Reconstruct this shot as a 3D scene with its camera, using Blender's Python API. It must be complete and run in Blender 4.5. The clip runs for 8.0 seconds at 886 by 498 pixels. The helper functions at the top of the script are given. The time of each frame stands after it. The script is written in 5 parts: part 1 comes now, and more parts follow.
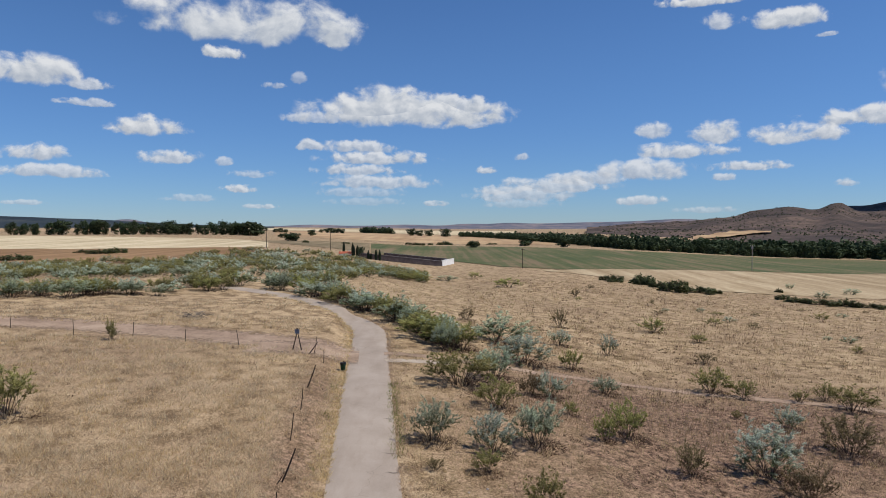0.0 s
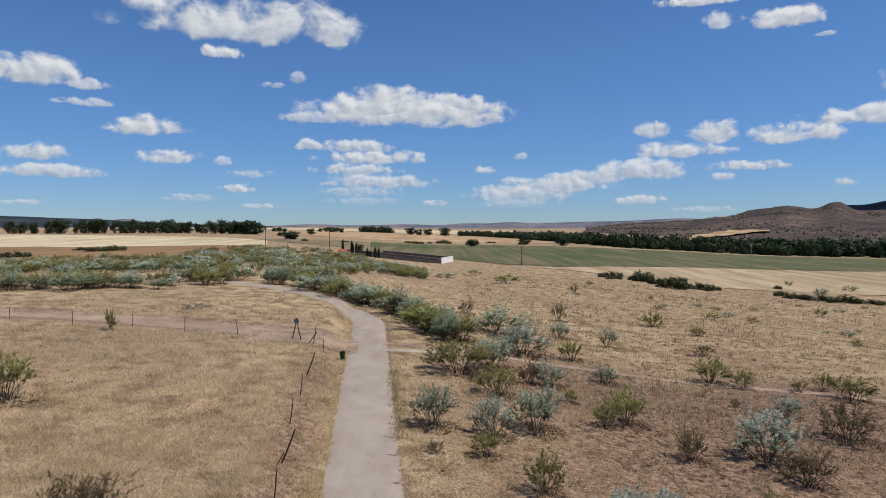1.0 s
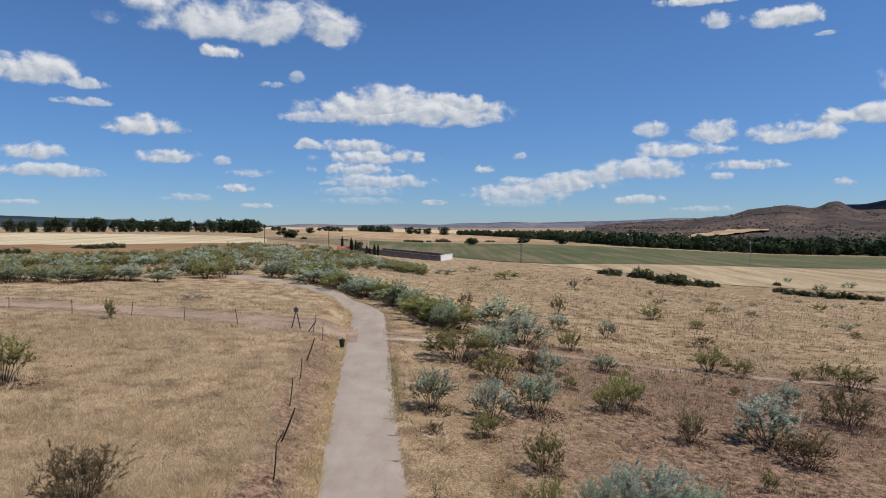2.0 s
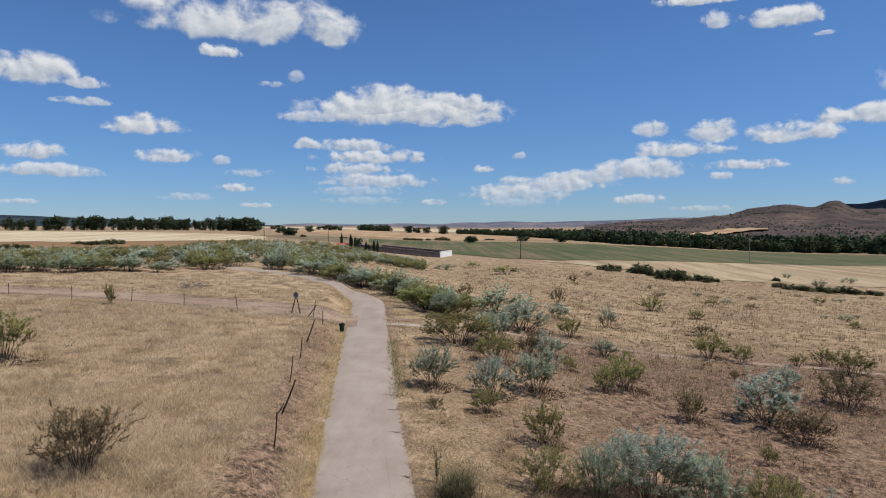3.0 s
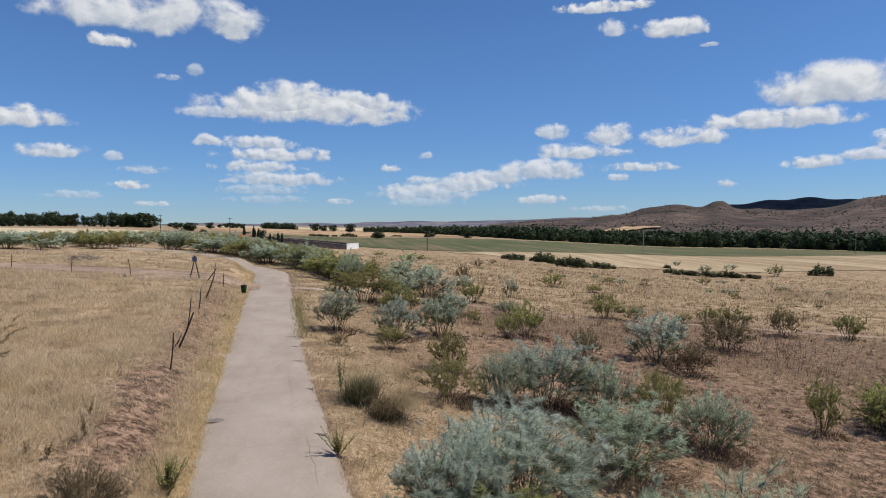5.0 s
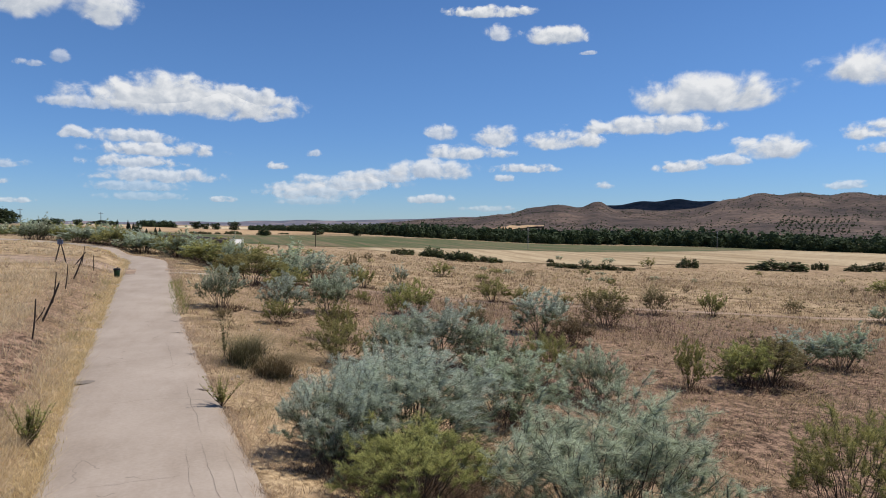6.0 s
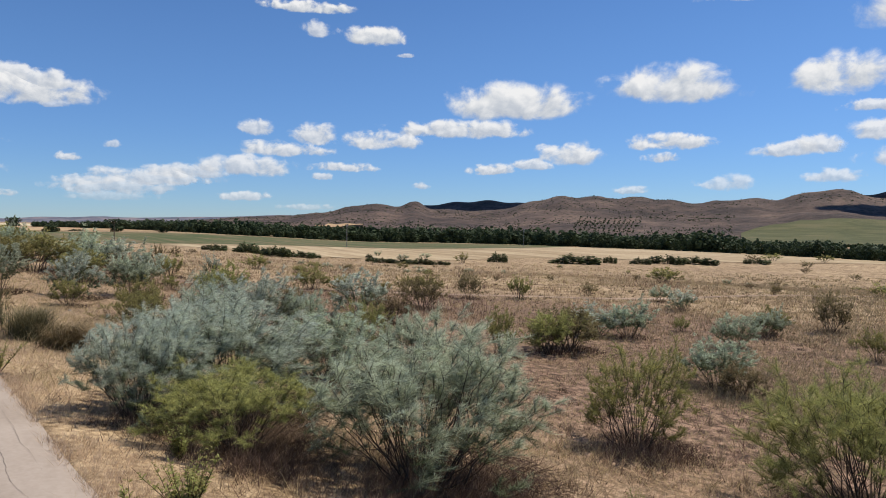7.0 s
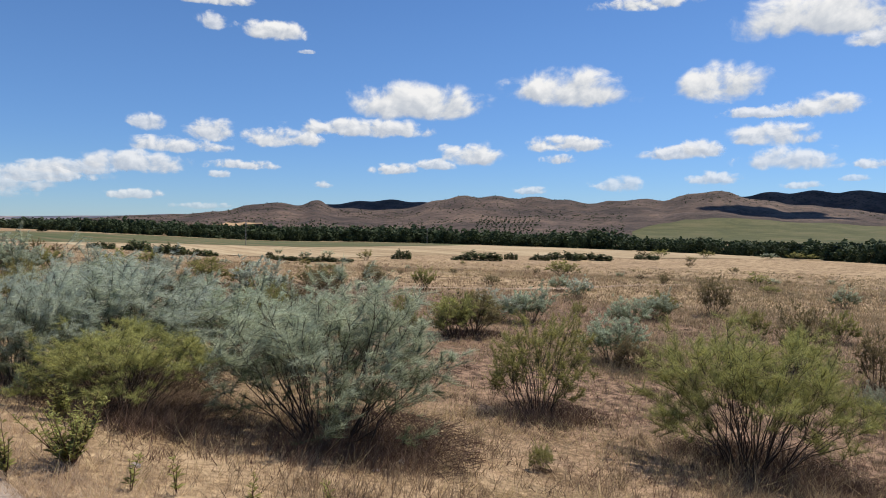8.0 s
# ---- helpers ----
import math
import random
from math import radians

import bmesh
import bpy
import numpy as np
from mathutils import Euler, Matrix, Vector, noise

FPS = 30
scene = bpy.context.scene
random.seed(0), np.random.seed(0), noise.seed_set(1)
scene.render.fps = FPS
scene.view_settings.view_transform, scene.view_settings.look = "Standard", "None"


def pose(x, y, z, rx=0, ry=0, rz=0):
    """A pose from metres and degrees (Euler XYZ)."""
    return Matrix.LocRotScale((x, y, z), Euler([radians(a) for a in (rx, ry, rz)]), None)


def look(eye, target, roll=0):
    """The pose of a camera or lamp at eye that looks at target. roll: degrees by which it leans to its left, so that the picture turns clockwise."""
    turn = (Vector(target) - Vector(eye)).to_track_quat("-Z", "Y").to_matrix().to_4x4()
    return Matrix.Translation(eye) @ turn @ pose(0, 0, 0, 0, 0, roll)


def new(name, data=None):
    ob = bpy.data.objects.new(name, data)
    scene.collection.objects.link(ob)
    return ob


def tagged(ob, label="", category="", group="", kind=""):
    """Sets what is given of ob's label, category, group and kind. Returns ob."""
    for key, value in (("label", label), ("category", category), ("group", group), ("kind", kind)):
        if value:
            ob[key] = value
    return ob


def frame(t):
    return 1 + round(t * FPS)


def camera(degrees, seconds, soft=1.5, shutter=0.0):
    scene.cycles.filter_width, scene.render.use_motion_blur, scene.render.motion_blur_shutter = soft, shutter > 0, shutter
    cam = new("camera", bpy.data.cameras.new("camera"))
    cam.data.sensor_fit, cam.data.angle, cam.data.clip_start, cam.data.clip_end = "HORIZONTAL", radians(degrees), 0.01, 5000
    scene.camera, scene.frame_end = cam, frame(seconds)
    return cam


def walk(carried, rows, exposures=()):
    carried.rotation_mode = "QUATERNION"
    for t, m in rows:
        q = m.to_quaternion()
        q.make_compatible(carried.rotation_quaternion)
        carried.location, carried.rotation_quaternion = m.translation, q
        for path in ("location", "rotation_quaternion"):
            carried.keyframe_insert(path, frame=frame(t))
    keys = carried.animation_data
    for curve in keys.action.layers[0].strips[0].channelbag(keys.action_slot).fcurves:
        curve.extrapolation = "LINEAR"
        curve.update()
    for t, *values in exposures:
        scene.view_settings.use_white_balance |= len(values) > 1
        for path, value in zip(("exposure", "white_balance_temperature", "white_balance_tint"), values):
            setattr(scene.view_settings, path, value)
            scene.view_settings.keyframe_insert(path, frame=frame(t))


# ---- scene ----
cam = camera(66.5, 8.0, soft=0.95)
# seconds, place in metres, turn in degrees
PATH = [
    (0.0, 0.000, 0.000, 11.300, 88.03, 0.02, -0.00),
    (0.5, 0.005, -0.010, 10.888, 88.02, 0.06, -0.03),
    (1.0, -0.015, -0.058, 10.496, 88.00, 0.06, -0.08),
    (1.5, -0.017, -0.093, 10.054, 87.99, 0.06, -0.11),
    (3.0, -0.081, -0.165, 8.426, 87.96, 0.06, -0.20),
    (3.5, -0.060, -0.255, 7.605, 87.94, 0.07, -0.24),
    (4.0, -0.013, -0.367, 6.876, 87.91, 0.04, -1.41),
    (4.5, 0.046, -0.489, 6.159, 87.93, 0.03, -4.67),
    (6.0, 0.038, -0.591, 4.100, 87.91, -0.14, -17.38),
    (6.5, 0.065, -0.601, 3.561, 87.90, -0.38, -24.84),
    (7.0, 0.013, -0.605, 2.986, 87.93, -0.57, -32.65),
    (7.5, 0.030, -0.557, 2.403, 87.99, -0.68, -39.91),
    (8.0, 0.028, -0.531, 2.211, 87.97, -0.59, -40.82),
]
walk(cam, [(t, pose(*row)) for t, *row in PATH], [(0.0, -0.06, 6360, 10), (3.5, -0.05, 6360, 10), (6.0, 0.10, 6480, 10), (8.0, 0.22, 6680, 10)])

# ---- daylight ----
SUN_AZ, SUN_EL = 97.0, 60.0
world = bpy.data.worlds.new("sky")
scene.world = world
world.use_nodes = True
wt = world.node_tree
wt.nodes.clear()
sky = wt.nodes.new("ShaderNodeTexSky")
sky.sky_type = "NISHITA"
sky.sun_disc = False
sky.sun_elevation, sky.sun_rotation = radians(SUN_EL), radians(SUN_AZ)
sky.altitude, sky.air_density, sky.dust_density, sky.ozone_density = 900, 1.0, 0.0, 4.0
bg = wt.nodes.new("ShaderNodeBackground")
bg.inputs["Strength"].default_value = 0.088
wo = wt.nodes.new("ShaderNodeOutputWorld")
tone = wt.nodes.new("ShaderNodeHueSaturation")
tone.inputs["Saturation"].default_value = 1.06
tint = wt.nodes.new("ShaderNodeMix")
tint.data_type, tint.blend_type = "RGBA", "MULTIPLY"
tint.inputs[0].default_value, tint.inputs[7].default_value = 1.0, (0.825, 0.955, 1.155, 1)
wt.links.new(sky.outputs[0], tint.inputs[6])
wt.links.new(tint.outputs[2], tone.inputs["Color"])
# thin blue summer haze low in the sky, the same all round
aim = wt.nodes.new("ShaderNodeTexCoord")
up = wt.nodes.new("ShaderNodeSeparateXYZ")
wt.links.new(aim.outputs["Generated"], up.inputs[0])
low = wt.nodes.new("ShaderNodeMapRange")
low.interpolation_type = "SMOOTHSTEP"
low.inputs["From Min"].default_value, low.inputs["From Max"].default_value = 0.28, -0.04
wt.links.new(up.outputs[2], low.inputs["Value"])
haze = wt.nodes.new("ShaderNodeMix")
haze.data_type, haze.blend_type = "RGBA", "MULTIPLY"
haze.inputs[7].default_value = (0.635, 0.755, 0.915, 1)
wt.links.new(low.outputs[0], haze.inputs[0])
wt.links.new(tone.outputs[0], haze.inputs[6])
wt.links.new(haze.outputs[2], bg.inputs["Color"])
wt.links.new(bg.outputs[0], wo.inputs["Surface"])

sun = new("sun", bpy.data.lights.new("sun", "SUN"))
sun.data.energy, sun.data.angle, sun.data.color = 4.5, radians(0.5), (1.0, 0.94, 0.845)
TO_SUN = Vector((math.sin(radians(SUN_AZ)) * math.cos(radians(SUN_EL)), math.cos(radians(SUN_AZ)) * math.cos(radians(SUN_EL)), math.sin(radians(SUN_EL))))
sun.matrix_world = look(TO_SUN * 60, (0, 0, 0))
scene.view_settings.exposure = 0.0

# ---- materials ----
def mat_nodes(name):
    m = bpy.data.materials.new(name)
    m.use_nodes = True
    t = m.node_tree
    b = t.nodes["Principled BSDF"]
    b.inputs["Specular IOR Level"].default_value = 0.2
    return m, t, b


def noise_node(t, scale, detail=4.0, rough=0.55, vector=None, distortion=0.0):
    n = t.nodes.new("ShaderNodeTexNoise")
    n.inputs["Scale"].default_value = scale
    n.inputs["Detail"].default_value = detail
    n.inputs["Roughness"].default_value = rough
    n.inputs["Distortion"].default_value = distortion
    if vector is not None:
        t.links.new(vector, n.inputs["Vector"])
    return n.outputs["Fac"]


def ramp(t, fac, stops):
    r = t.nodes.new("ShaderNodeValToRGB")
    e = r.color_ramp.elements
    while len(e) < len(stops):
        e.new(0.5)
    for el, (p, c) in zip(e, stops):
        el.position = p
        el.color = (*c, 1) if len(c) == 3 else c
    t.links.new(fac, r.inputs["Fac"])
    return r.outputs["Color"]


def grey(v):
    return (v, v, v)


def mix(t, fac, a, b, mode="MIX"):
    n = t.nodes.new("ShaderNodeMix")
    n.data_type, n.blend_type = "RGBA", mode
    for s, v in ((n.inputs[0], fac), (n.inputs[6], a), (n.inputs[7], b)):
        if isinstance(v, (int, float)):
            s.default_value = v
        elif isinstance(v, tuple):
            s.default_value = (*v, 1)
        else:
            t.links.new(v, s)
    return n.outputs[2]


def calc(t, op, a, b=0.0, clamp=False):
    n = t.nodes.new("ShaderNodeMath")
    n.operation, n.use_clamp = op, clamp
    for s, v in zip(n.inputs, (a, b)):
        if isinstance(v, (int, float)):
            s.default_value = v
        else:
            t.links.new(v, s)
    return n.outputs[0]


def coords(t, kind="Object", scale=None):
    c = t.nodes.new("ShaderNodeTexCoord").outputs[kind]
    if scale is None:
        return c
    m = t.nodes.new("ShaderNodeMapping")
    m.inputs["Scale"].default_value = scale
    t.links.new(c, m.inputs["Vector"])
    return m.outputs[0]


def bump(t, b, fac, strength=0.4, distance=0.05):
    n = t.nodes.new("ShaderNodeBump")
    n.inputs["Strength"].default_value = strength
    n.inputs["Distance"].default_value = distance
    t.links.new(fac, n.inputs["Height"])
    t.links.new(n.outputs[0], b.inputs["Normal"])


def surface(name, dark, mid, light, scale=4.0, fine=40.0, rough=0.85, metal=0.0, relief=0.3, depth=0.02, stretch=None):
    """A worn natural surface: coarse stains and fine grain in three tones, with relief."""
    m, t, b = mat_nodes(name)
    v = coords(t, "Object", stretch)
    coarse, grain = noise_node(t, scale, 5.0, 0.6, v), noise_node(t, fine, 3.0, 0.6, v)
    f = calc(t, "ADD", calc(t, "MULTIPLY", coarse, 0.65), calc(t, "MULTIPLY", grain, 0.35))
    t.links.new(ramp(t, f, [(0.36, dark), (0.5, mid), (0.64, light)]), b.inputs["Base Color"])
    b.inputs["Roughness"].default_value, b.inputs["Metallic"].default_value = rough, metal
    bump(t, b, f, relief, depth)
    return m


def foliage(name, low, high, tip, glow=0.36):
    """Thin twigs and leaves: tone varies from blade to blade and from plant to plant, tips paler."""
    m, t, b = mat_nodes(name)
    isl = t.nodes.new("ShaderNodeNewGeometry").outputs["Random Per Island"]
    own = t.nodes.new("ShaderNodeObjectInfo").outputs["Random"]
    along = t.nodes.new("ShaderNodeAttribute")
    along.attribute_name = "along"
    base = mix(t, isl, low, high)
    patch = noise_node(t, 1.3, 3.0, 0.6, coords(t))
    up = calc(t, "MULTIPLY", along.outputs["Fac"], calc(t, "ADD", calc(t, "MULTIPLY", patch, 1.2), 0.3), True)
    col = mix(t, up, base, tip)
    hsv = t.nodes.new("ShaderNodeHueSaturation")
    t.links.new(calc(t, "ADD", calc(t, "MULTIPLY", own, 0.035), 0.476), hsv.inputs["Hue"])
    t.links.new(calc(t, "ADD", calc(t, "MULTIPLY", own, 0.3), 0.85), hsv.inputs["Value"])
    t.links.new(col, hsv.inputs["Color"])
    b.inputs["Roughness"].default_value = 0.75
    t.links.new(hsv.outputs[0], b.inputs["Base Color"])
    tr = t.nodes.new("ShaderNodeBsdfTranslucent")
    t.links.new(hsv.outputs[0], tr.inputs["Color"])
    ms = t.nodes.new("ShaderNodeMixShader")
    ms.inputs[0].default_value = glow
    t.links.new(b.outputs[0], ms.inputs[1])
    t.links.new(tr.outputs[0], ms.inputs[2])
    t.links.new(ms.outputs[0], t.nodes["Material Output"].inputs["Surface"])
    return m


def ground_material():
    """Dry straw over reddish earth, in patches of several sizes."""
    m, t, b = mat_nodes("dry_ground")
    v = coords(t)
    big, mid, fine = noise_node(t, 0.045, 5, 0.6, v), noise_node(t, 0.55, 5, 0.65, v), noise_node(t, 9.0, 4, 0.7, v)
    clods = noise_node(t, 2.6, 6, 0.72, v)
    straw = ramp(t, calc(t, "ADD", calc(t, "MULTIPLY", mid, 0.5), calc(t, "MULTIPLY", fine, 0.5)), [(0.42, (0.122, 0.077, 0.040)), (0.5, (0.310, 0.215, 0.120)), (0.58, (0.53, 0.395, 0.238))])
    earth = ramp(t, calc(t, "ADD", calc(t, "MULTIPLY", clods, 0.6), calc(t, "MULTIPLY", fine, 0.4)), [(0.43, (0.040, 0.024, 0.014)), (0.5, (0.160, 0.097, 0.062)), (0.575, (0.34, 0.221, 0.146))])
    side = t.nodes.new("ShaderNodeAttribute")
    side.attribute_name = "bare"
    f = calc(t, "ADD", calc(t, "SUBTRACT", side.outputs["Fac"], 0.5), calc(t, "MULTIPLY", calc(t, "SUBTRACT", mid, 0.5), 1.6))
    f = calc(t, "ADD", f, calc(t, "MULTIPLY", calc(t, "SUBTRACT", big, 0.5), 1.5))
    k = calc(t, "ADD", calc(t, "MULTIPLY", f, 1.3), 0.5, True)
    t.links.new(mix(t, k, straw, earth), b.inputs["Base Color"])
    b.inputs["Roughness"].default_value = 0.95
    bump(t, b, calc(t, "ADD", clods, calc(t, "MULTIPLY", fine, 0.5)), 0.7, 0.08)
    return m


def field_material(name, a, b_, c, rows_az=0.0, row=2.2, strength=0.35, blot=0.012):
    """A farmed field: blotches, plus faint drill rows running one way."""
    m, t, b = mat_nodes(name)
    v = coords(t)
    mp = t.nodes.new("ShaderNodeMapping")
    mp.inputs["Rotation"].default_value = (0, 0, radians(rows_az))
    mp.inputs["Scale"].default_value = (1 / row, 0.02 / row, 1)
    t.links.new(v, mp.inputs["Vector"])
    lines = noise_node(t, 1.0, 3, 0.6, mp.outputs[0])
    big, fine = noise_node(t, blot, 4, 0.6, v), noise_node(t, 0.6, 4, 0.7, v)
    f = calc(t, "ADD", calc(t, "MULTIPLY", lines, strength), calc(t, "ADD", calc(t, "MULTIPLY", big, 0.7 - strength), calc(t, "MULTIPLY", fine, 0.3)))
    t.links.new(ramp(t, f, [(0.42, a), (0.5, b_), (0.58, c)]), b.inputs["Base Color"])
    b.inputs["Roughness"].default_value = 0.95
    return m


def edged(m, inner=0.42):
    """Lets the rim of a strip thin out raggedly, by the attribute 'edge' (0 at the rim)."""
    t = m.node_tree
    a = t.nodes.new("ShaderNodeAttribute")
    a.attribute_name = "edge"
    n = noise_node(t, 2.2, 5, 0.7, coords(t))
    f = calc(t, "ADD", calc(t, "DIVIDE", a.outputs["Fac"], inner), calc(t, "MULTIPLY", calc(t, "SUBTRACT", n, 0.62), 2.2))
    b = t.nodes["Principled BSDF"]
    t.links.new(calc(t, "MULTIPLY", f, 3.0, True), b.inputs["Alpha"])
    return m


def hill_material():
    """Reddish stony slope freckled with low dark scrub and pale bare scars."""
    m, t, b = mat_nodes("scrub_hillside")
    v = coords(t)
    big, mid = noise_node(t, 0.006, 6, 0.62, v), noise_node(t, 0.03, 6, 0.7, v)
    soil = ramp(t, calc(t, "ADD", calc(t, "MULTIPLY", big, 0.6), calc(t, "MULTIPLY", mid, 0.4)), [(0.40, (0.040, 0.030, 0.026)), (0.5, (0.085, 0.060, 0.048)), (0.60, (0.15, 0.103, 0.078))])
    vo = t.nodes.new("ShaderNodeTexVoronoi")
    vo.inputs["Scale"].default_value = 0.085
    t.links.new(v, vo.inputs["Vector"])
    spot = calc(t, "LESS_THAN", calc(t, "ADD", vo.outputs["Distance"], calc(t, "MULTIPLY", mid, 0.5)), calc(t, "ADD", calc(t, "MULTIPLY", big, 0.55), 0.23))
    t.links.new(mix(t, calc(t, "MULTIPLY", spot, 0.8), soil, (0.028, 0.030, 0.020)), b.inputs["Base Color"])
    b.inputs["Roughness"].default_value = 0.95
    bump(t, b, mid, 1.0, 5.0)
    return m


M_GROUND = ground_material()
M_ROAD = surface("worn_concrete_lane", (0.305, 0.248, 0.198), (0.352, 0.289, 0.234), (0.393, 0.326, 0.267), 0.35, 14.0, 0.9, 0.0, 0.15, 0.01)
def add_cracks(m):
    """Fine dark cracks that come and go over the slab."""
    t = m.node_tree
    b = t.nodes["Principled BSDF"]
    v = coords(t)
    w = t.nodes.new("ShaderNodeMix")
    w.data_type, w.blend_type = "RGBA", "ADD"
    w.inputs[0].default_value = 0.6
    nz = t.nodes.new("ShaderNodeTexNoise")
    nz.inputs["Scale"].default_value = 1.6
    t.links.new(v, nz.inputs["Vector"])
    t.links.new(v, w.inputs[6])
    t.links.new(nz.outputs["Color"], w.inputs[7])
    vo = t.nodes.new("ShaderNodeTexVoronoi")
    vo.feature = "DISTANCE_TO_EDGE"
    vo.inputs["Scale"].default_value = 0.42
    t.links.new(w.outputs[2], vo.inputs["Vector"])
    thin = calc(t, "LESS_THAN", vo.outputs["Distance"], calc(t, "MULTIPLY", noise_node(t, 0.5, 3, 0.6, v), 0.0075))
    k = calc(t, "MULTIPLY", thin, calc(t, "GREATER_THAN", noise_node(t, 0.23, 3, 0.6, v), 0.52))
    old = b.inputs["Base Color"].links[0].from_socket
    stain = ramp(t, noise_node(t, 0.7, 6, 0.7, coords(t, "Object", (1.0, 0.25, 1.0))), [(0.38, (0.90, 0.885, 0.87)), (0.54, (1, 1, 1))])
    t.links.new(mix(t, calc(t, "MULTIPLY", k, 0.35), mix(t, 1.0, old, stain, "MULTIPLY"), (0.10, 0.08, 0.065)), b.inputs["Base Color"])
    return m


add_cracks(M_ROAD)
M_PATCH = surface("dull_grey_patch", (0.15, 0.12, 0.10), (0.20, 0.165, 0.135), (0.25, 0.21, 0.17), 3.0, 30.0)
M_TRACK = edged(surface("trodden_earth", (0.18, 0.122, 0.082), (0.315, 0.222, 0.155), (0.43, 0.32, 0.23), 0.3, 5.0, 0.95, 0.0, 0.4, 0.03), 0.85)
M_SPUR = edged(surface("pale_trodden_earth", (0.30, 0.24, 0.18), (0.38, 0.31, 0.24), (0.45, 0.375, 0.30), 0.5, 6.0, 0.95, 0.0, 0.4, 0.03), 0.7)
M_STUBBLE = field_material("pale_stubble", (0.26, 0.185, 0.10), (0.355, 0.265, 0.155), (0.46, 0.36, 0.225), 35, 7.0, 0.45)
M_BROWN = field_material("brown_fallow", (0.155, 0.088, 0.038), (0.225, 0.130, 0.060), (0.30, 0.185, 0.092), 20, 6.0)
M_CREAM = field_material("cream_stubble", (0.40, 0.315, 0.185), (0.53, 0.43, 0.27), (0.64, 0.54, 0.36), 62, 6.0, 0.4)
M_GREEN = field_material("green_crop", (0.058, 0.078, 0.026), (0.098, 0.102, 0.040), (0.185, 0.135, 0.075), 68, 5.0, 0.42, 0.02)
M_TAN = field_material("tan_field", (0.30, 0.19, 0.10), (0.40, 0.265, 0.145), (0.48, 0.34, 0.19), 80, 14.0)
M_DULLFIELD = field_material("dull_fallow", (0.14, 0.112, 0.058), (0.195, 0.148, 0.082), (0.265, 0.20, 0.118), 68, 5.0, 0.42, 0.02)
M_OLIVE = field_material("olive_meadow", (0.056, 0.062, 0.022), (0.080, 0.084, 0.030), (0.125, 0.110, 0.050), 80, 14.0)
M_HILL = hill_material()
# distance haze is mixed into this hill colour as bluish grey
M_FARHILL = surface("hazed_hill", (0.07, 0.08, 0.11), (0.125, 0.122, 0.15), (0.24, 0.195, 0.19), 0.005, 0.02, 0.95, 0.0, 0.3, 3.0)
M_DARKRIDGE = surface("wooded_ridge", (0.014, 0.022, 0.028), (0.024, 0.034, 0.042), (0.05, 0.058, 0.06), 0.006, 0.05, 0.95, 0.0, 0.3, 3.0)
M_BARK = surface("dark_bark", (0.030, 0.022, 0.017), (0.065, 0.048, 0.036), (0.12, 0.092, 0.07), 6.0, 50.0)
# broom tones: own silver or green, low ones darkened for inner shade, tips lit
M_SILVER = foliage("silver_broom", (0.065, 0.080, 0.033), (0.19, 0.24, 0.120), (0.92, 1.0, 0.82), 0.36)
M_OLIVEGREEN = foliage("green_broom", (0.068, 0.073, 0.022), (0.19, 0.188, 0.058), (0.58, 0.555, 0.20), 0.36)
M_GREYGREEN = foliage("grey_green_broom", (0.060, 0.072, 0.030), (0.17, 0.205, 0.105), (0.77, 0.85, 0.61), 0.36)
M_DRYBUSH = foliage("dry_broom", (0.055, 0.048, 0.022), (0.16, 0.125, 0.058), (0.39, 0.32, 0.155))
M_DARKTREE = foliage("dark_tree_leaves", (0.017, 0.027, 0.012), (0.040, 0.060, 0.025), (0.066, 0.092, 0.040), 0.2)
M_CYPRESS = foliage("cypress_leaves", (0.012, 0.020, 0.012), (0.028, 0.042, 0.022), (0.04, 0.055, 0.03), 0.15)
M_HEDGE = foliage("dark_hedge_leaves", (0.036, 0.047, 0.018), (0.080, 0.096, 0.037), (0.135, 0.152, 0.062), 0.3)
M_STRAW = foliage("dry_straw", (0.40, 0.29, 0.165), (0.62, 0.48, 0.30), (0.74, 0.61, 0.42), 0.45)
M_DULLSTRAW = foliage("weathered_straw", (0.27, 0.19, 0.095), (0.45, 0.335, 0.182), (0.58, 0.46, 0.275), 0.4)
M_GREYSTRAW = foliage("dull_brown_straw", (0.13, 0.095, 0.055), (0.25, 0.185, 0.11), (0.37, 0.29, 0.175), 0.35)
M_YELLOW = foliage("yellow_verge_grass", (0.46, 0.33, 0.13), (0.70, 0.54, 0.26), (0.82, 0.69, 0.42), 0.45)
M_REDWEED = foliage("brown_weed", (0.07, 0.042, 0.028), (0.15, 0.092, 0.058), (0.27, 0.175, 0.115), 0.3)
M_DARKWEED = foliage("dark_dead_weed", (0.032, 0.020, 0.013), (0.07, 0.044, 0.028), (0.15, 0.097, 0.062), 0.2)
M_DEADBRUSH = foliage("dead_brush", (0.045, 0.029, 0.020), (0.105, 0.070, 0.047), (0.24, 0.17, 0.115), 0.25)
M_WEED = foliage("green_weed", (0.13, 0.15, 0.04), (0.26, 0.27, 0.08), (0.40, 0.38, 0.14), 0.45)
# ---- lie of the land ----
def sstep(a, b, v):
    """0 below a, 1 above b, smooth between."""
    u = min(max((v - a) / (b - a), 0.0), 1.0)
    return u * u * (3 - 2 * u)


ROAD_HALF = 1.64


def road_x(y):
    """Middle line of the lane: a slight curve, then a bend to the left."""
    x = -0.6 - 0.1 * y
    if y < 36:
        n = max(y, 0.0)
        x += 0.00073 * (36 - n) ** 2 + 0.0526 * (n - y)
    if y > 66:
        b = min(y, 97)
        x -= 0.0190 * (b - 66) ** 2 + 1.18 * (y - b)
    return x


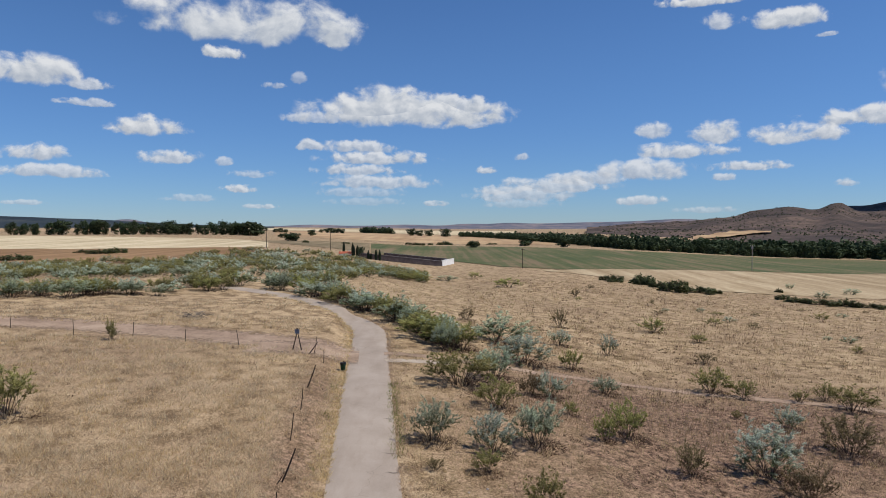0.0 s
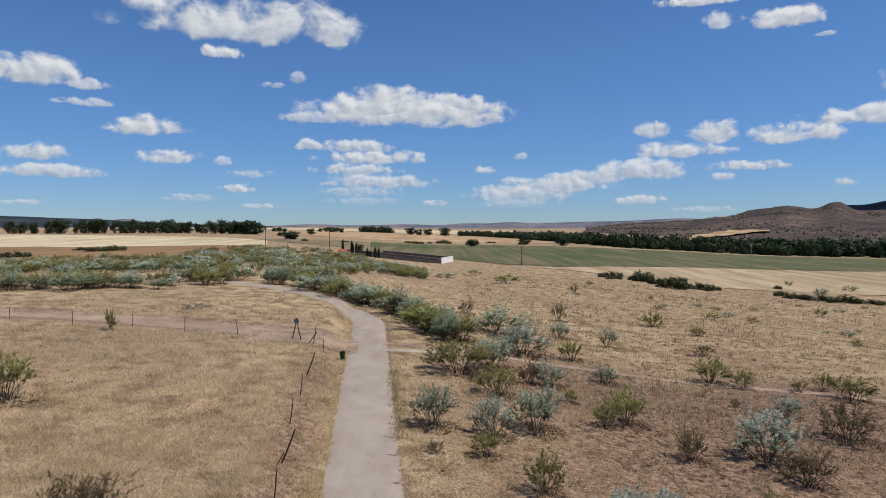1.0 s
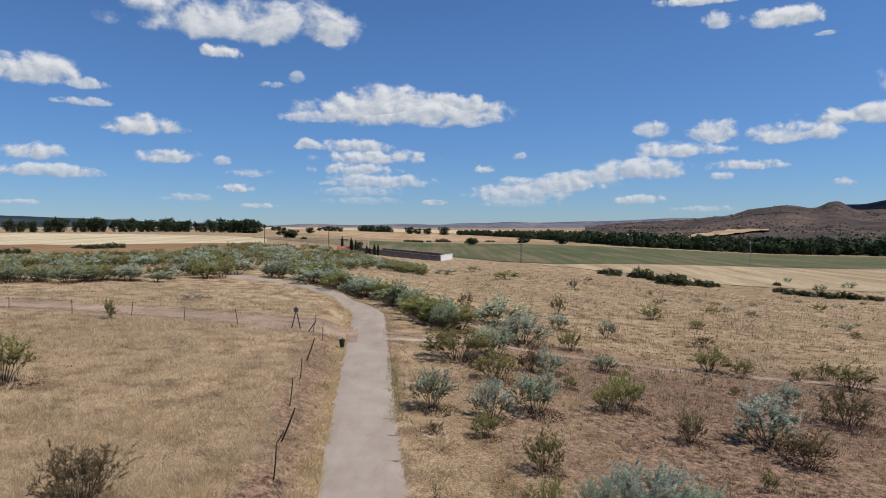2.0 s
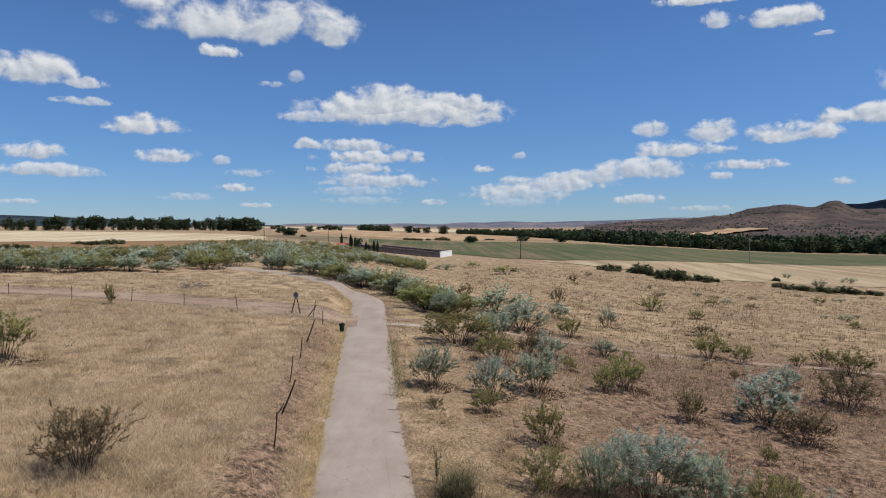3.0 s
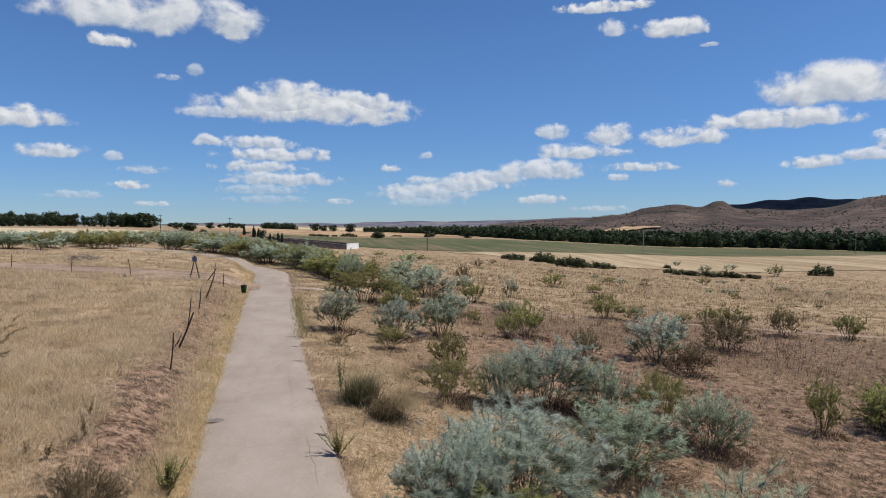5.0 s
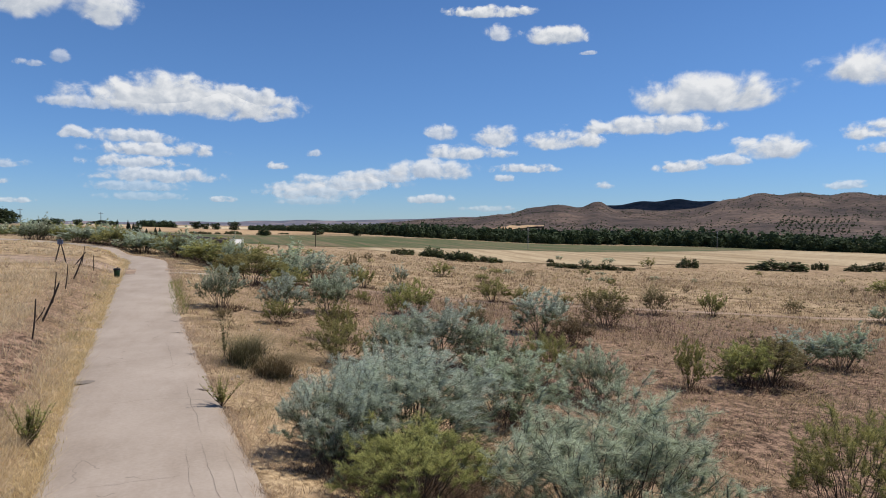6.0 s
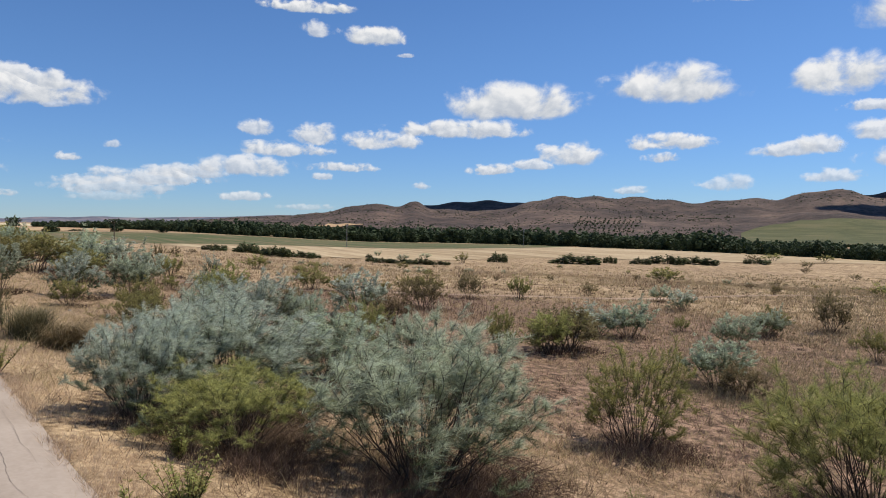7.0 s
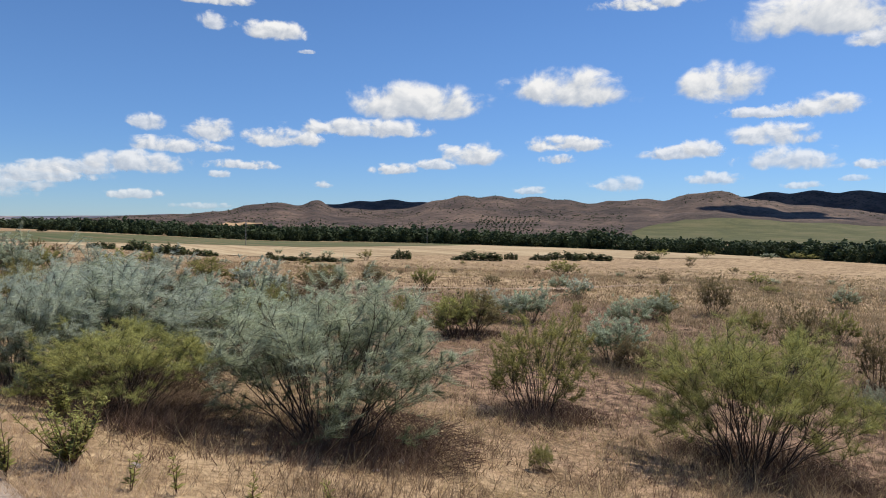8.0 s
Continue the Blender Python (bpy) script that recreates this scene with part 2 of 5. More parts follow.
def near_height(x, y):
    """The lane on a low shoulder: a bank rises on its left, the land falls to its right."""
    yy = min(max(y, -60), 90)
    s = x - road_x(min(max(y, -40), 72))
    z = 0.011 * (yy - 19) - 0.30 * math.exp(-((yy - 31) / 9) ** 2)
    if s < 0:
        a = -s
        z += 0.62 * sstep(1.8, 4.2, a) + 0.06 * max(a - 2.5, 0) * math.exp(-a / 160)
    else:
        far = sstep(8, 34, y)
        fall = 3.9 * (1 - math.exp(-((max(s - 1.6, 0) / (12.5 + 7.5 * far)) ** (1.15 + 0.4 * far))))
        z -= fall + 0.012 * s
    return z


def far_height(x, y):
    """The valley: higher plain on the left, low river flats on the right."""
    d = math.hypot(x, y)
    az = math.degrees(math.atan2(x, y))
    z = 1.5 - 5.4 * sstep(-13, 2, az) - 4.6 * sstep(4, 34, az) - 1.5 * sstep(34, 60, az)
    z -= 3.4 * sstep(12, 28, az) * sstep(240, 560, d)
    z += 3.5 * sstep(6, 22, -az) * sstep(320, 640, d)
    z -= 2.0 * sstep(300, 1500, d) * sstep(-8, 2, az) * (1 - sstep(5, 14, az))
    return z


def land(x, y):
    d = math.hypot(x, y)
    w = sstep(70, 190, d)
    z = near_height(x, y) if w < 1 else 0.0
    if w > 0:
        z = z * (1 - w) + far_height(x, y) * w
    if 6 < d < 400:
        z += 0.10 * noise.noise((x * 0.11, y * 0.11, 3.0)) * sstep(1.6, 5.0, abs(x - road_x(min(max(y, -40), 110))))
    return z

# ---- building helpers ----
def mesh_of(name, verts, faces, material, along=None, edge=None, bare=None, smooth=False):
    """A mesh from arrays: verts (n, 3), faces (m, 3 or 4)."""
    verts, faces = np.asarray(verts, np.float32), np.asarray(faces, np.int32)
    me = bpy.data.meshes.new(name)
    k = faces.shape[1]
    me.vertices.add(len(verts))
    me.vertices.foreach_set("co", verts.ravel())
    me.loops.add(faces.size)
    me.loops.foreach_set("vertex_index", faces.ravel())
    me.polygons.add(len(faces))
    me.polygons.foreach_set("loop_start", np.arange(0, faces.size, k, dtype=np.int32))
    if smooth:
        me.polygons.foreach_set("use_smooth", np.ones(len(faces), bool))
    for key, data in (("along", along), ("edge", edge), ("bare", bare)):
        if data is not None:
            me.attributes.new(key, "FLOAT", "POINT").data.foreach_set("value", np.asarray(data, np.float32))
    me.update(calc_edges=True)
    me.validate()
    me.materials.append(material)
    return me


def part(name, bm, material, parent, label=""):
    """Links a bmesh (or a finished mesh) as one object under a thing or a part."""
    if isinstance(bm, bmesh.types.BMesh):
        me = bpy.data.meshes.new(name)
        bm.to_mesh(me)
        bm.free()
        me.materials.append(material)
    else:
        me = bm
    ob = new(name, me)
    ob.parent = parent
    return tagged(ob, label) if label else ob


def thing(name, x, y, label, category, group="", kind="", z=None, turn=0.0, size=1.0):
    ob = new(name)
    ob.empty_display_size = 0.2
    ob.location = (x, y, land(x, y) if z is None else z)
    ob.rotation_euler = (0, 0, turn)
    ob.scale = (size, size, size)
    return tagged(ob, label, category, group, kind)


def box(bm, lo, hi, bevel=0.0, m=None):
    """A bevelled block between two corners."""
    vs = [bm.verts.new((lo[0] if i & 1 == 0 else hi[0], lo[1] if i & 2 == 0 else hi[1], lo[2] if i & 4 == 0 else hi[2])) for i in range(8)]
    fs = [bm.faces.new([vs[i] for i in f]) for f in ((0, 2, 3, 1), (4, 5, 7, 6), (0, 1, 5, 4), (2, 6, 7, 3), (0, 4, 6, 2), (1, 3, 7, 5))]
    if bevel:
        es = list({e for f in fs for e in f.edges})
        vs = [v for v in bmesh.ops.bevel(bm, geom=es, offset=bevel, segments=2, affect="EDGES", profile=0.6)["verts"]] + [v for v in vs if v.is_valid]
    if m is not None:
        bmesh.ops.transform(bm, matrix=m, verts=list({v for v in vs if v.is_valid}))
    return bm


def tube(points, radii, sides=6, cap=True):
    """Verts and quad faces of a bent, tapering rod."""
    pts = np.asarray(points, float)
    n = len(pts)
    tang = np.gradient(pts, axis=0)
    tang /= np.linalg.norm(tang, axis=1)[:, None] + 1e-9
    ref = np.where(np.abs(tang[:, 2:3]) > 0.9, np.array([[1.0, 0, 0]]), np.array([[0, 0, 1.0]]))
    u = np.cross(tang, ref)
    u /= np.linalg.norm(u, axis=1)[:, None] + 1e-9
    w = np.cross(tang, u)
    a = np.arange(sides) / sides * 2 * np.pi
    ring = pts[:, None] + np.asarray(radii)[:, None, None] * (np.cos(a)[None, :, None] * u[:, None] + np.sin(a)[None, :, None] * w[:, None])
    i, j = np.meshgrid(np.arange(n - 1), np.arange(sides), indexing="ij")
    k = (j + 1) % sides
    faces = np.stack([i * sides + j, i * sides + k, (i + 1) * sides + k, (i + 1) * sides + j], -1).reshape(-1, 4)
    return ring.reshape(-1, 3), faces


class Bag:
    """Collects arrays of verts and faces into one mesh."""

    def __init__(self):
        self.v, self.f, self.a, self.n = [], [], [], 0

    def add(self, v, f, along=None):
        self.v.append(v)
        self.f.append(np.asarray(f) + self.n)
        self.a.append(np.zeros(len(v)) if along is None else along)
        self.n += len(v)

    def mesh(self, name, material, smooth=False):
        return mesh_of(name, np.concatenate(self.v), np.concatenate(self.f), material, np.concatenate(self.a), smooth=smooth)


# ---- ground ----
def worn(x, y):
    """How bare the bank by the fence is, 0 to 1."""
    k = math.exp(-((x + 5.1) / 0.9) ** 2 - ((y - 16.3) / 1.9) ** 2) + 0.8 * math.exp(-((x + 6.3) / 0.8) ** 2 - ((y - 22.6) / 2.6) ** 2) + 0.6 * math.exp(-((x + 5.4) / 0.9) ** 2 - ((y - 19.2) / 2.0) ** 2)
    return min(k * (1 + 0.9 * noise.noise((x * 1.3, y * 1.3, 9.0))), 1.0) if k > 0.02 else 0.0


def ground_sheet():
    az = np.concatenate([np.arange(-180, -62, 4.0), np.arange(-62, 92, 0.55), np.arange(92, 180, 4.0)])
    rad = np.concatenate([[0.0], 0.7 * (4900 / 0.7) ** (np.arange(250) / 249)])
    verts, bare = [], []
    for r in rad:
        for a in az:
            x, y = r * math.sin(radians(a)), r * math.cos(radians(a))
            s = x - road_x(min(max(y, -60), 130))
            z = land(x, y)
            z -= 0.09 * (1 - sstep(1.45, 1.75, abs(s))) * (1 if r < 160 else 0)
            verts.append((x, y, z))
            b = 0.30 + 0.14 * sstep(2.0, 9.0, s) * (1 - sstep(36, 62, s)) * (1 - sstep(48, 70, y)) + 0.46 * sstep(6.0, 18.0, s) * (1 - sstep(36, 62, s)) * (1 - sstep(48, 70, y))
            b -= 0.16 * (1 - sstep(2.4, 4.5, abs(s))) * sstep(-3, -1, s)
            b -= (0.32 if x < 0 else 0.32 - 0.10 * sstep(0, 30, x)) * sstep(48, 80, r)
            b += 0.42 * math.exp(-((s + 3.3) / 1.2) ** 2) * (y < 60)
            b += 0.05 * sstep(9, 20, s) * (1 - sstep(190, 240, r))
            bare.append(b + 0.45 * worn(x, y))
    n, k = len(rad), len(az)
    i, j = np.meshgrid(np.arange(n - 1), np.arange(k), indexing="ij")
    j2 = (j + 1) % k
    faces = np.stack([i * k + j, (i + 1) * k + j, (i + 1) * k + j2, i * k + j2], -1).reshape(-1, 4)[:, ::-1]
    ob = new("ground", mesh_of("ground", verts, faces, M_GROUND, bare=bare, smooth=True))
    return tagged(ob, "dry straw-coloured grassland over reddish stony earth", "ground", "", "structure")


def strip(name, line, half, lift, material, label, category, cross=7, ragged=0.0):
    """A lane draped on the land along a middle line of (x, y), with a faint crown and crumbling rims."""
    pts = np.asarray(line, float)
    d = np.gradient(pts, axis=0)
    d /= np.linalg.norm(d, axis=1)[:, None]
    nrm = np.stack([d[:, 1], -d[:, 0]], -1)
    verts, edge = [], []
    for i, (p, q) in enumerate(zip(pts, nrm)):
        for j in range(cross):
            u = j / (cross - 1) * 2 - 1
            w = half * (1 + ragged * noise.noise((i * 0.16, u * 4, 7.7)) * (abs(u) > 0.9))
            x, y = p + q * u * w
            verts.append((x, y, land(x, y) + lift - 0.05 * (abs(u) > 0.99) * (ragged > 0)))
            edge.append(1 - abs(u))
    n = len(pts)
    i, j = np.meshgrid(np.arange(n - 1), np.arange(cross - 1), indexing="ij")
    faces = np.stack([i * cross + j, i * cross + j + 1, (i + 1) * cross + j + 1, (i + 1) * cross + j], -1).reshape(-1, 4)
    ob = new(name, mesh_of(name, verts, faces, material, edge=edge, smooth=True))
    return tagged(ob, label, category, "", "structure")


def field(name, az0, az1, near, far, material, label, lift=0.12):
    """A farmed plot draped on the land between two bearings and two distances."""
    n, k = 64, 14
    verts = []
    for i in range(n):
        a = az0 + (az1 - az0) * i / (n - 1)
        lo, hi = near(a), far(a)
        for j in range(k):
            r = lo * (hi / lo) ** (j / (k - 1))
            x, y = r * math.sin(radians(a)), r * math.cos(radians(a))
            verts.append((x, y, land(x, y) + lift * (1 + r / 900)))
    i, j = np.meshgrid(np.arange(n - 1), np.arange(k - 1), indexing="ij")
    faces = np.stack([i * k + j, (i + 1) * k + j, (i + 1) * k + j + 1, i * k + j + 1], -1).reshape(-1, 4)[:, ::-1]
    ob = new(name, mesh_of(name, verts, faces, material, smooth=True))
    return tagged(ob, label, "field", "fields of the valley", "structure")


def lerp(a, pts):
    return float(np.interp(a, [p[0] for p in pts], [p[1] for p in pts]))


ground_sheet()
strip("road", [(road_x(y), y) for y in np.arange(-40, 99.5, 0.4)], ROAD_HALF, 0.03, M_ROAD, "narrow pale concrete lane with crumbling edges and fine cracks", "road", 9, 0.035)
strip("track_west", [(x, 59.6 - 2.2 * sstep(-24, -7, x) + 1.3 * math.exp(-((x + 40) / 14) ** 2) + 0.6 * math.sin(x * 0.13)) for x in np.arange(-90, -6.0, 1.0)], 4.1, 0.025, M_TRACK, "broad reddish dirt track crossing the dry grass", "dirt track", 13)
strip("track_mouth", [(x, 55.4 + 0.10 * (x + 12)) for x in np.arange(-16, -6.4, 0.6)], 3.6, 0.034, M_TRACK, "trodden reddish earth where the track meets the lane", "dirt track", 11)
strip("track_spur", [(x, 54.6 + 0.22 * (x + 4)) for x in np.arange(-4.7, 1.2, 0.5)], 0.85, 0.03, M_SPUR, "pale trodden spur beside the lane", "dirt track", 9)
strip("track_east", [(x, 57.4 - 0.0042 * max(x - 12, 0) ** 2 * (1 - sstep(40, 70, x)) - 12 * sstep(30, 70, x) - 0.06 * max(x - 60, 0)) for x in np.arange(-5.5, 160, 1.0)], 0.95, 0.025, M_TRACK, "narrow reddish dirt path through the scrub", "dirt track", 9)
# plots, by bearing from the lane's end
field("stubble_field_west", -75, -14.5, lambda a: 322 if a > -30 else 335, lambda a: lerp(a, [(-40, 590), (-33, 555), (-17, 455), (-14.5, 400)]), M_CREAM, "pale harvested stubble field")
field("brown_field_west", -75, -15.5, lambda a: 196, lambda a: 320 if a > -30 else 333, M_BROWN, "bare brown fallow field")
field("fallow_field_centre", -16, -6.2, lambda a: lerp(a, [(-16, 424), (-11, 330), (-5, 296), (1, 284), (5, 250), (10, 244), (23, 300), (33, 336), (40, 400), (43.5, 478)]), lambda a: lerp(a, [(-16, 428), (-11, 440), (1, 500), (15, 462), (23, 500), (31, 528), (40, 505), (43.5, 482)]), M_DULLFIELD, "dull brown fallow field in the valley")
field("crop_field", -6.1, 43.5, lambda a: lerp(a, [(-16, 424), (-11, 330), (-5, 296), (1, 284), (5, 250), (10, 244), (23, 300), (33, 336), (40, 400), (43.5, 478)]), lambda a: lerp(a, [(-16, 428), (-11, 440), (1, 500), (15, 462), (23, 500), (31, 528), (40, 505), (43.5, 482)]), M_GREEN, "low green crop field in the valley")
field("stubble_field_east", 8.5, 72, lambda a: lerp(a, [(8, 233), (10, 230), (15, 214), (21, 200), (25, 205), (33, 215), (41, 247), (58, 276), (68, 310), (72, 316)]), lambda a: lerp(a, [(8, 238), (10, 243), (23, 299), (33, 335), (40, 399), (43.5, 478), (51, 452), (60, 385), (68, 325), (72, 318)]), M_STUBBLE, "pale golden stubble field in the valley", 0.10)
road_spot = new("road_patch", mesh_of("road_patch", [(-3.65 + 0.26 * math.cos(k * 0.449) * (1 + 0.12 * math.sin(k * 2.3)), 18.8 + 0.2 * math.sin(k * 0.449), land(-3.65, 18.8) + 0.036) for k in range(14)], [[0, k, k + 1] for k in range(1, 13)], M_PATCH))
tagged(road_spot, "small dark round patch in the concrete lane", "road patch", "", "structure")
field("far_field_tan", -14, 14, lambda a: 560, lambda a: 1100, M_TAN, "distant tan harvested field")
field("far_field_pale", -24, 6, lambda a: 1250, lambda a: 2100, M_CREAM, "distant pale stubble field")
field("far_field_brown", -70, -24, lambda a: 900, lambda a: 1500, M_TAN, "distant tan field behind poplars")



def crack(line, wide, seed, label):
    """A dark meandering crack in the slab, tapering to both ends; also the edge strips."""
    pts = np.asarray(line, float)
    n = len(pts)
    for i in range(n):
        pts[i] += (0.07 * noise.noise((i * 0.13, seed, 0.0)) + 0.03 * noise.noise((i * 0.9, seed, 4.0)), 0.06 * noise.noise((i * 0.4, seed, 8.0)))
    d = np.gradient(pts, axis=0)
    d /= np.linalg.norm(d, axis=1)[:, None]
    w = wide * np.sin(np.linspace(0.12, math.pi - 0.12, n)) * (1 + 0.7 * np.array([noise.noise((i * 0.6, seed, 2.0)) for i in range(n)]))
    off = np.stack([d[:, 1], -d[:, 0]], 1) * w[:, None]
    verts = [(x, y, land(x, y) + 0.035) for q in (pts - off, pts + off) for x, y in q]
    ob = new("road_dark_line", mesh_of("road_dark_line", verts, [(i, n + i, n + i + 1, i + 1) for i in range(n - 1)], M_CRACK))
    tagged(ob, label, "road crack", "cracks in the lane", "structure")


M_CRACK = surface("crack_dirt", (0.11, 0.086, 0.07), (0.16, 0.125, 0.10), (0.22, 0.175, 0.14), 6.0, 40.0)
crack([(road_x(y) + 0.95, y) for y in np.arange(7.5, 13.2, 0.12)], 0.0024, 1.0, "long thin dark crack along the lane")
crack([(road_x(y) + 1.02, y) for y in np.arange(13.4, 18.5, 0.12)], 0.0029, 2.0, "long thin dark crack along the lane")
crack([(road_x(y) + 0.55 + 0.03 * (y - 9), y) for y in np.arange(9.6, 13.0, 0.12)], 0.0019, 3.0, "thin dark crack along the lane")
crack([(road_x(y) + 1.28, y) for y in np.arange(9.0, 12.6, 0.12)], 0.0019, 4.0, "thin dark crack along the lane")
crack([(x, 11.15 + 0.10 * (x + 1.4)) for x in np.arange(-2.6, -0.2, 0.1)], 0.0029, 5.0, "dark crack running across the lane")
crack([(road_x(y) + 0.85, y) for y in np.arange(20, 27, 0.14)], 0.0024, 6.0, "long thin dark crack along the lane")
# short dark strips running in from the lane's right edge
for k, (y, inner, outer) in enumerate([(27.6, 1.05, 1.62), (31.0, 1.0, 1.66), (33.5, 0.85, 1.66), (38.9, 1.0, 1.66), (17.2, 1.2, 1.6), (22.4, 1.3, 1.64)]):
    crack([(road_x(y) + inner + (outer - inner) * i / 8, y + 0.05 * math.sin(i)) for i in range(9)], 0.045, 7.0 + k, "short dark strip at the lane's edge")

# ---- hills and far woods ----
def hill_point(a, u, spec):
    """A point of a hill: bearing a, step u (0 foot, 1 back)."""
    az0, bumps, r0, r1, r2, base, rough, seed, floor = spec
    rise = floor
    for c, w, h in bumps:
        rise += h * math.exp(-abs((a - c) / w) ** 2.4)
    crest = math.tan(radians(max(rise, 0.0) * sstep(az0, az0 + 4, a))) * r1 + 8.0 - base
    r = r0 + (r2 - r0) * u
    c = (r1 - r0) / (r2 - r0)
    prof = 0.25 * (u / c) + 0.75 * (u / c) ** 2.0 if u < c else 1 - sstep(c, 1, u) * 0.9
    x, y = r * math.sin(radians(a)), r * math.cos(radians(a))
    gully = noise.fractal(Vector((x * 0.0042, y * 0.0042, seed)), 1.0, 2.0, 6) * 0.3 * rough
    z = base + crest * max(prof * (1 + gully * (1 - 0.8 * math.exp(-((u - c) / 0.12) ** 2))), 0)
    return x, y, z + 2.6 * rough * noise.fractal(Vector((x * 0.02, y * 0.02, seed)), 0.8, 2.0, 5)


def hill_range(name, az0, az1, bumps, r0, r1, r2, material, label, base=-14.0, rough=1.0, seed=0.0, floor=0.0):
    """Rising ground: skyline in degrees is a sum of humps (bearing, width, rise); slopes climb from r0 to a crest at r1 and fall to r2."""
    spec = (az0, bumps, r0, r1, r2, base, rough, seed, floor)
    n, k = int((az1 - az0) * 4), 40
    verts = [hill_point(az0 + (az1 - az0) * i / (n - 1), j / (k - 1), spec) for i in range(n) for j in range(k)]
    i, j = np.meshgrid(np.arange(n - 1), np.arange(k - 1), indexing="ij")
    faces = np.stack([i * k + j, (i + 1) * k + j, (i + 1) * k + j + 1, i * k + j + 1], -1).reshape(-1, 4)[:, ::-1]
    ob = new(name, mesh_of(name, verts, faces, material, smooth=True))
    tagged(ob, label, "hill", "hills beyond the valley", "structure")
    return spec


NEAR_RISE = [0.1, 0.2, 0.41, 1.08, 0.83, 0.7, 0.64, 0.73, 1.48, 1.61, 1.48, 1.46, 1.05, 1.41, 1.29, 1.95, 1.45, 1.08, 0.85, 0.53, 0.58, 0.58, 0.58]
NEAR_HILL = hill_range("hill_near", 12, 100, [(17 + 3 * i, 2.3, h) for i, h in enumerate(NEAR_RISE)] + [(30.2, 0.9, 0.5)], 800, 1750, 2350, M_HILL, "scrub-covered reddish brown hills beyond the river woods", floor=0.20, rough=0.8)
MESA_RISE = [0.95, 1.15, 1.45, 1.42, 1.15, 0.9, 0.8, 0.8, 0.8, 0.85, 0.9, 1.3, 1.85, 1.95, 1.92, 1.92, 1.92, 1.8, 1.7]
hill_range("hill_mesa", 23, 100, [(29 + 3 * i, 2.3, h) for i, h in enumerate(MESA_RISE)] , 2000, 2600, 3200, M_HILL, "flat-topped dark hill under a cloud's shade", seed=9.0, rough=0.4)
hill_range("hill_far_centre", -16, 26, [(8, 6, 0.22), (16, 5, 0.32), (21, 4, 0.4), (-5, 5, 0.05), (-11, 2.2, 0.13), (-3, 2, 0.09), (2, 1.6, 0.12), (5.5, 1.5, 0.10)], 3300, 4100, 4600, M_FARHILL, "low hills on the horizon, painted hazy blue", base=-10, rough=0.3, seed=4.0)
hill_range("hill_far_peak", -33, -17, [(-25.1, 1.4, 0.34), (-25, 4, 0.22)], 3900, 4300, 4600, M_FARHILL, "mountain on the horizon, painted faint hazy blue", base=-10, rough=0.2, seed=7.0)
hill_range("hill_far_west", -85, -14, [(-36, 6, 0.5), (-30, 5, 0.38), (-24, 5, 0.28), (-50, 12, 0.6), (-70, 12, 0.6)], 2300, 3000, 3600, M_DARKRIDGE, "low dark wooded ridge on the horizon", base=0, rough=0.3, seed=2.0)


def slope_plot(name, az0, az1, lo, hi, material, label, lift=1.5):
    """A plot lying on the hill's lower slope, between two steps of it."""
    n, k = 40, 12
    verts = []
    for i in range(n):
        a = az0 + (az1 - az0) * i / (n - 1)
        for j in range(k):
            x, y, z = hill_point(a, lo(a) + (hi(a) - lo(a)) * j / (k - 1), NEAR_HILL)
            verts.append((x, y, z + lift))
    i, j = np.meshgrid(np.arange(n - 1), np.arange(k - 1), indexing="ij")
    faces = np.stack([i * k + j, (i + 1) * k + j, (i + 1) * k + j + 1, i * k + j + 1], -1).reshape(-1, 4)[:, ::-1]
    tagged(new(name, mesh_of(name, verts, faces, material, smooth=True)), label, "field", "fields of the valley", "structure")


slope_plot("hill_meadow", 56.5, 96, lambda a: -0.07, lambda a: lerp(a, [(56.5, 0.12), (57, 0.165), (58, 0.24), (60, 0.27), (62, 0.26), (65.1, 0.30), (70, 0.36), (74, 0.38), (96, 0.38)]), M_OLIVE, "olive-green meadow at the foot of the hills", 2.5)
slope_plot("hill_field", 20.3, 25.9, lambda a: lerp(a, [(20, 0.16), (26, 0.22)]), lambda a: lerp(a, [(20, 0.20), (23, 0.30), (26, 0.27)]), M_TAN, "small tan field on the hill's foot", 2.5)


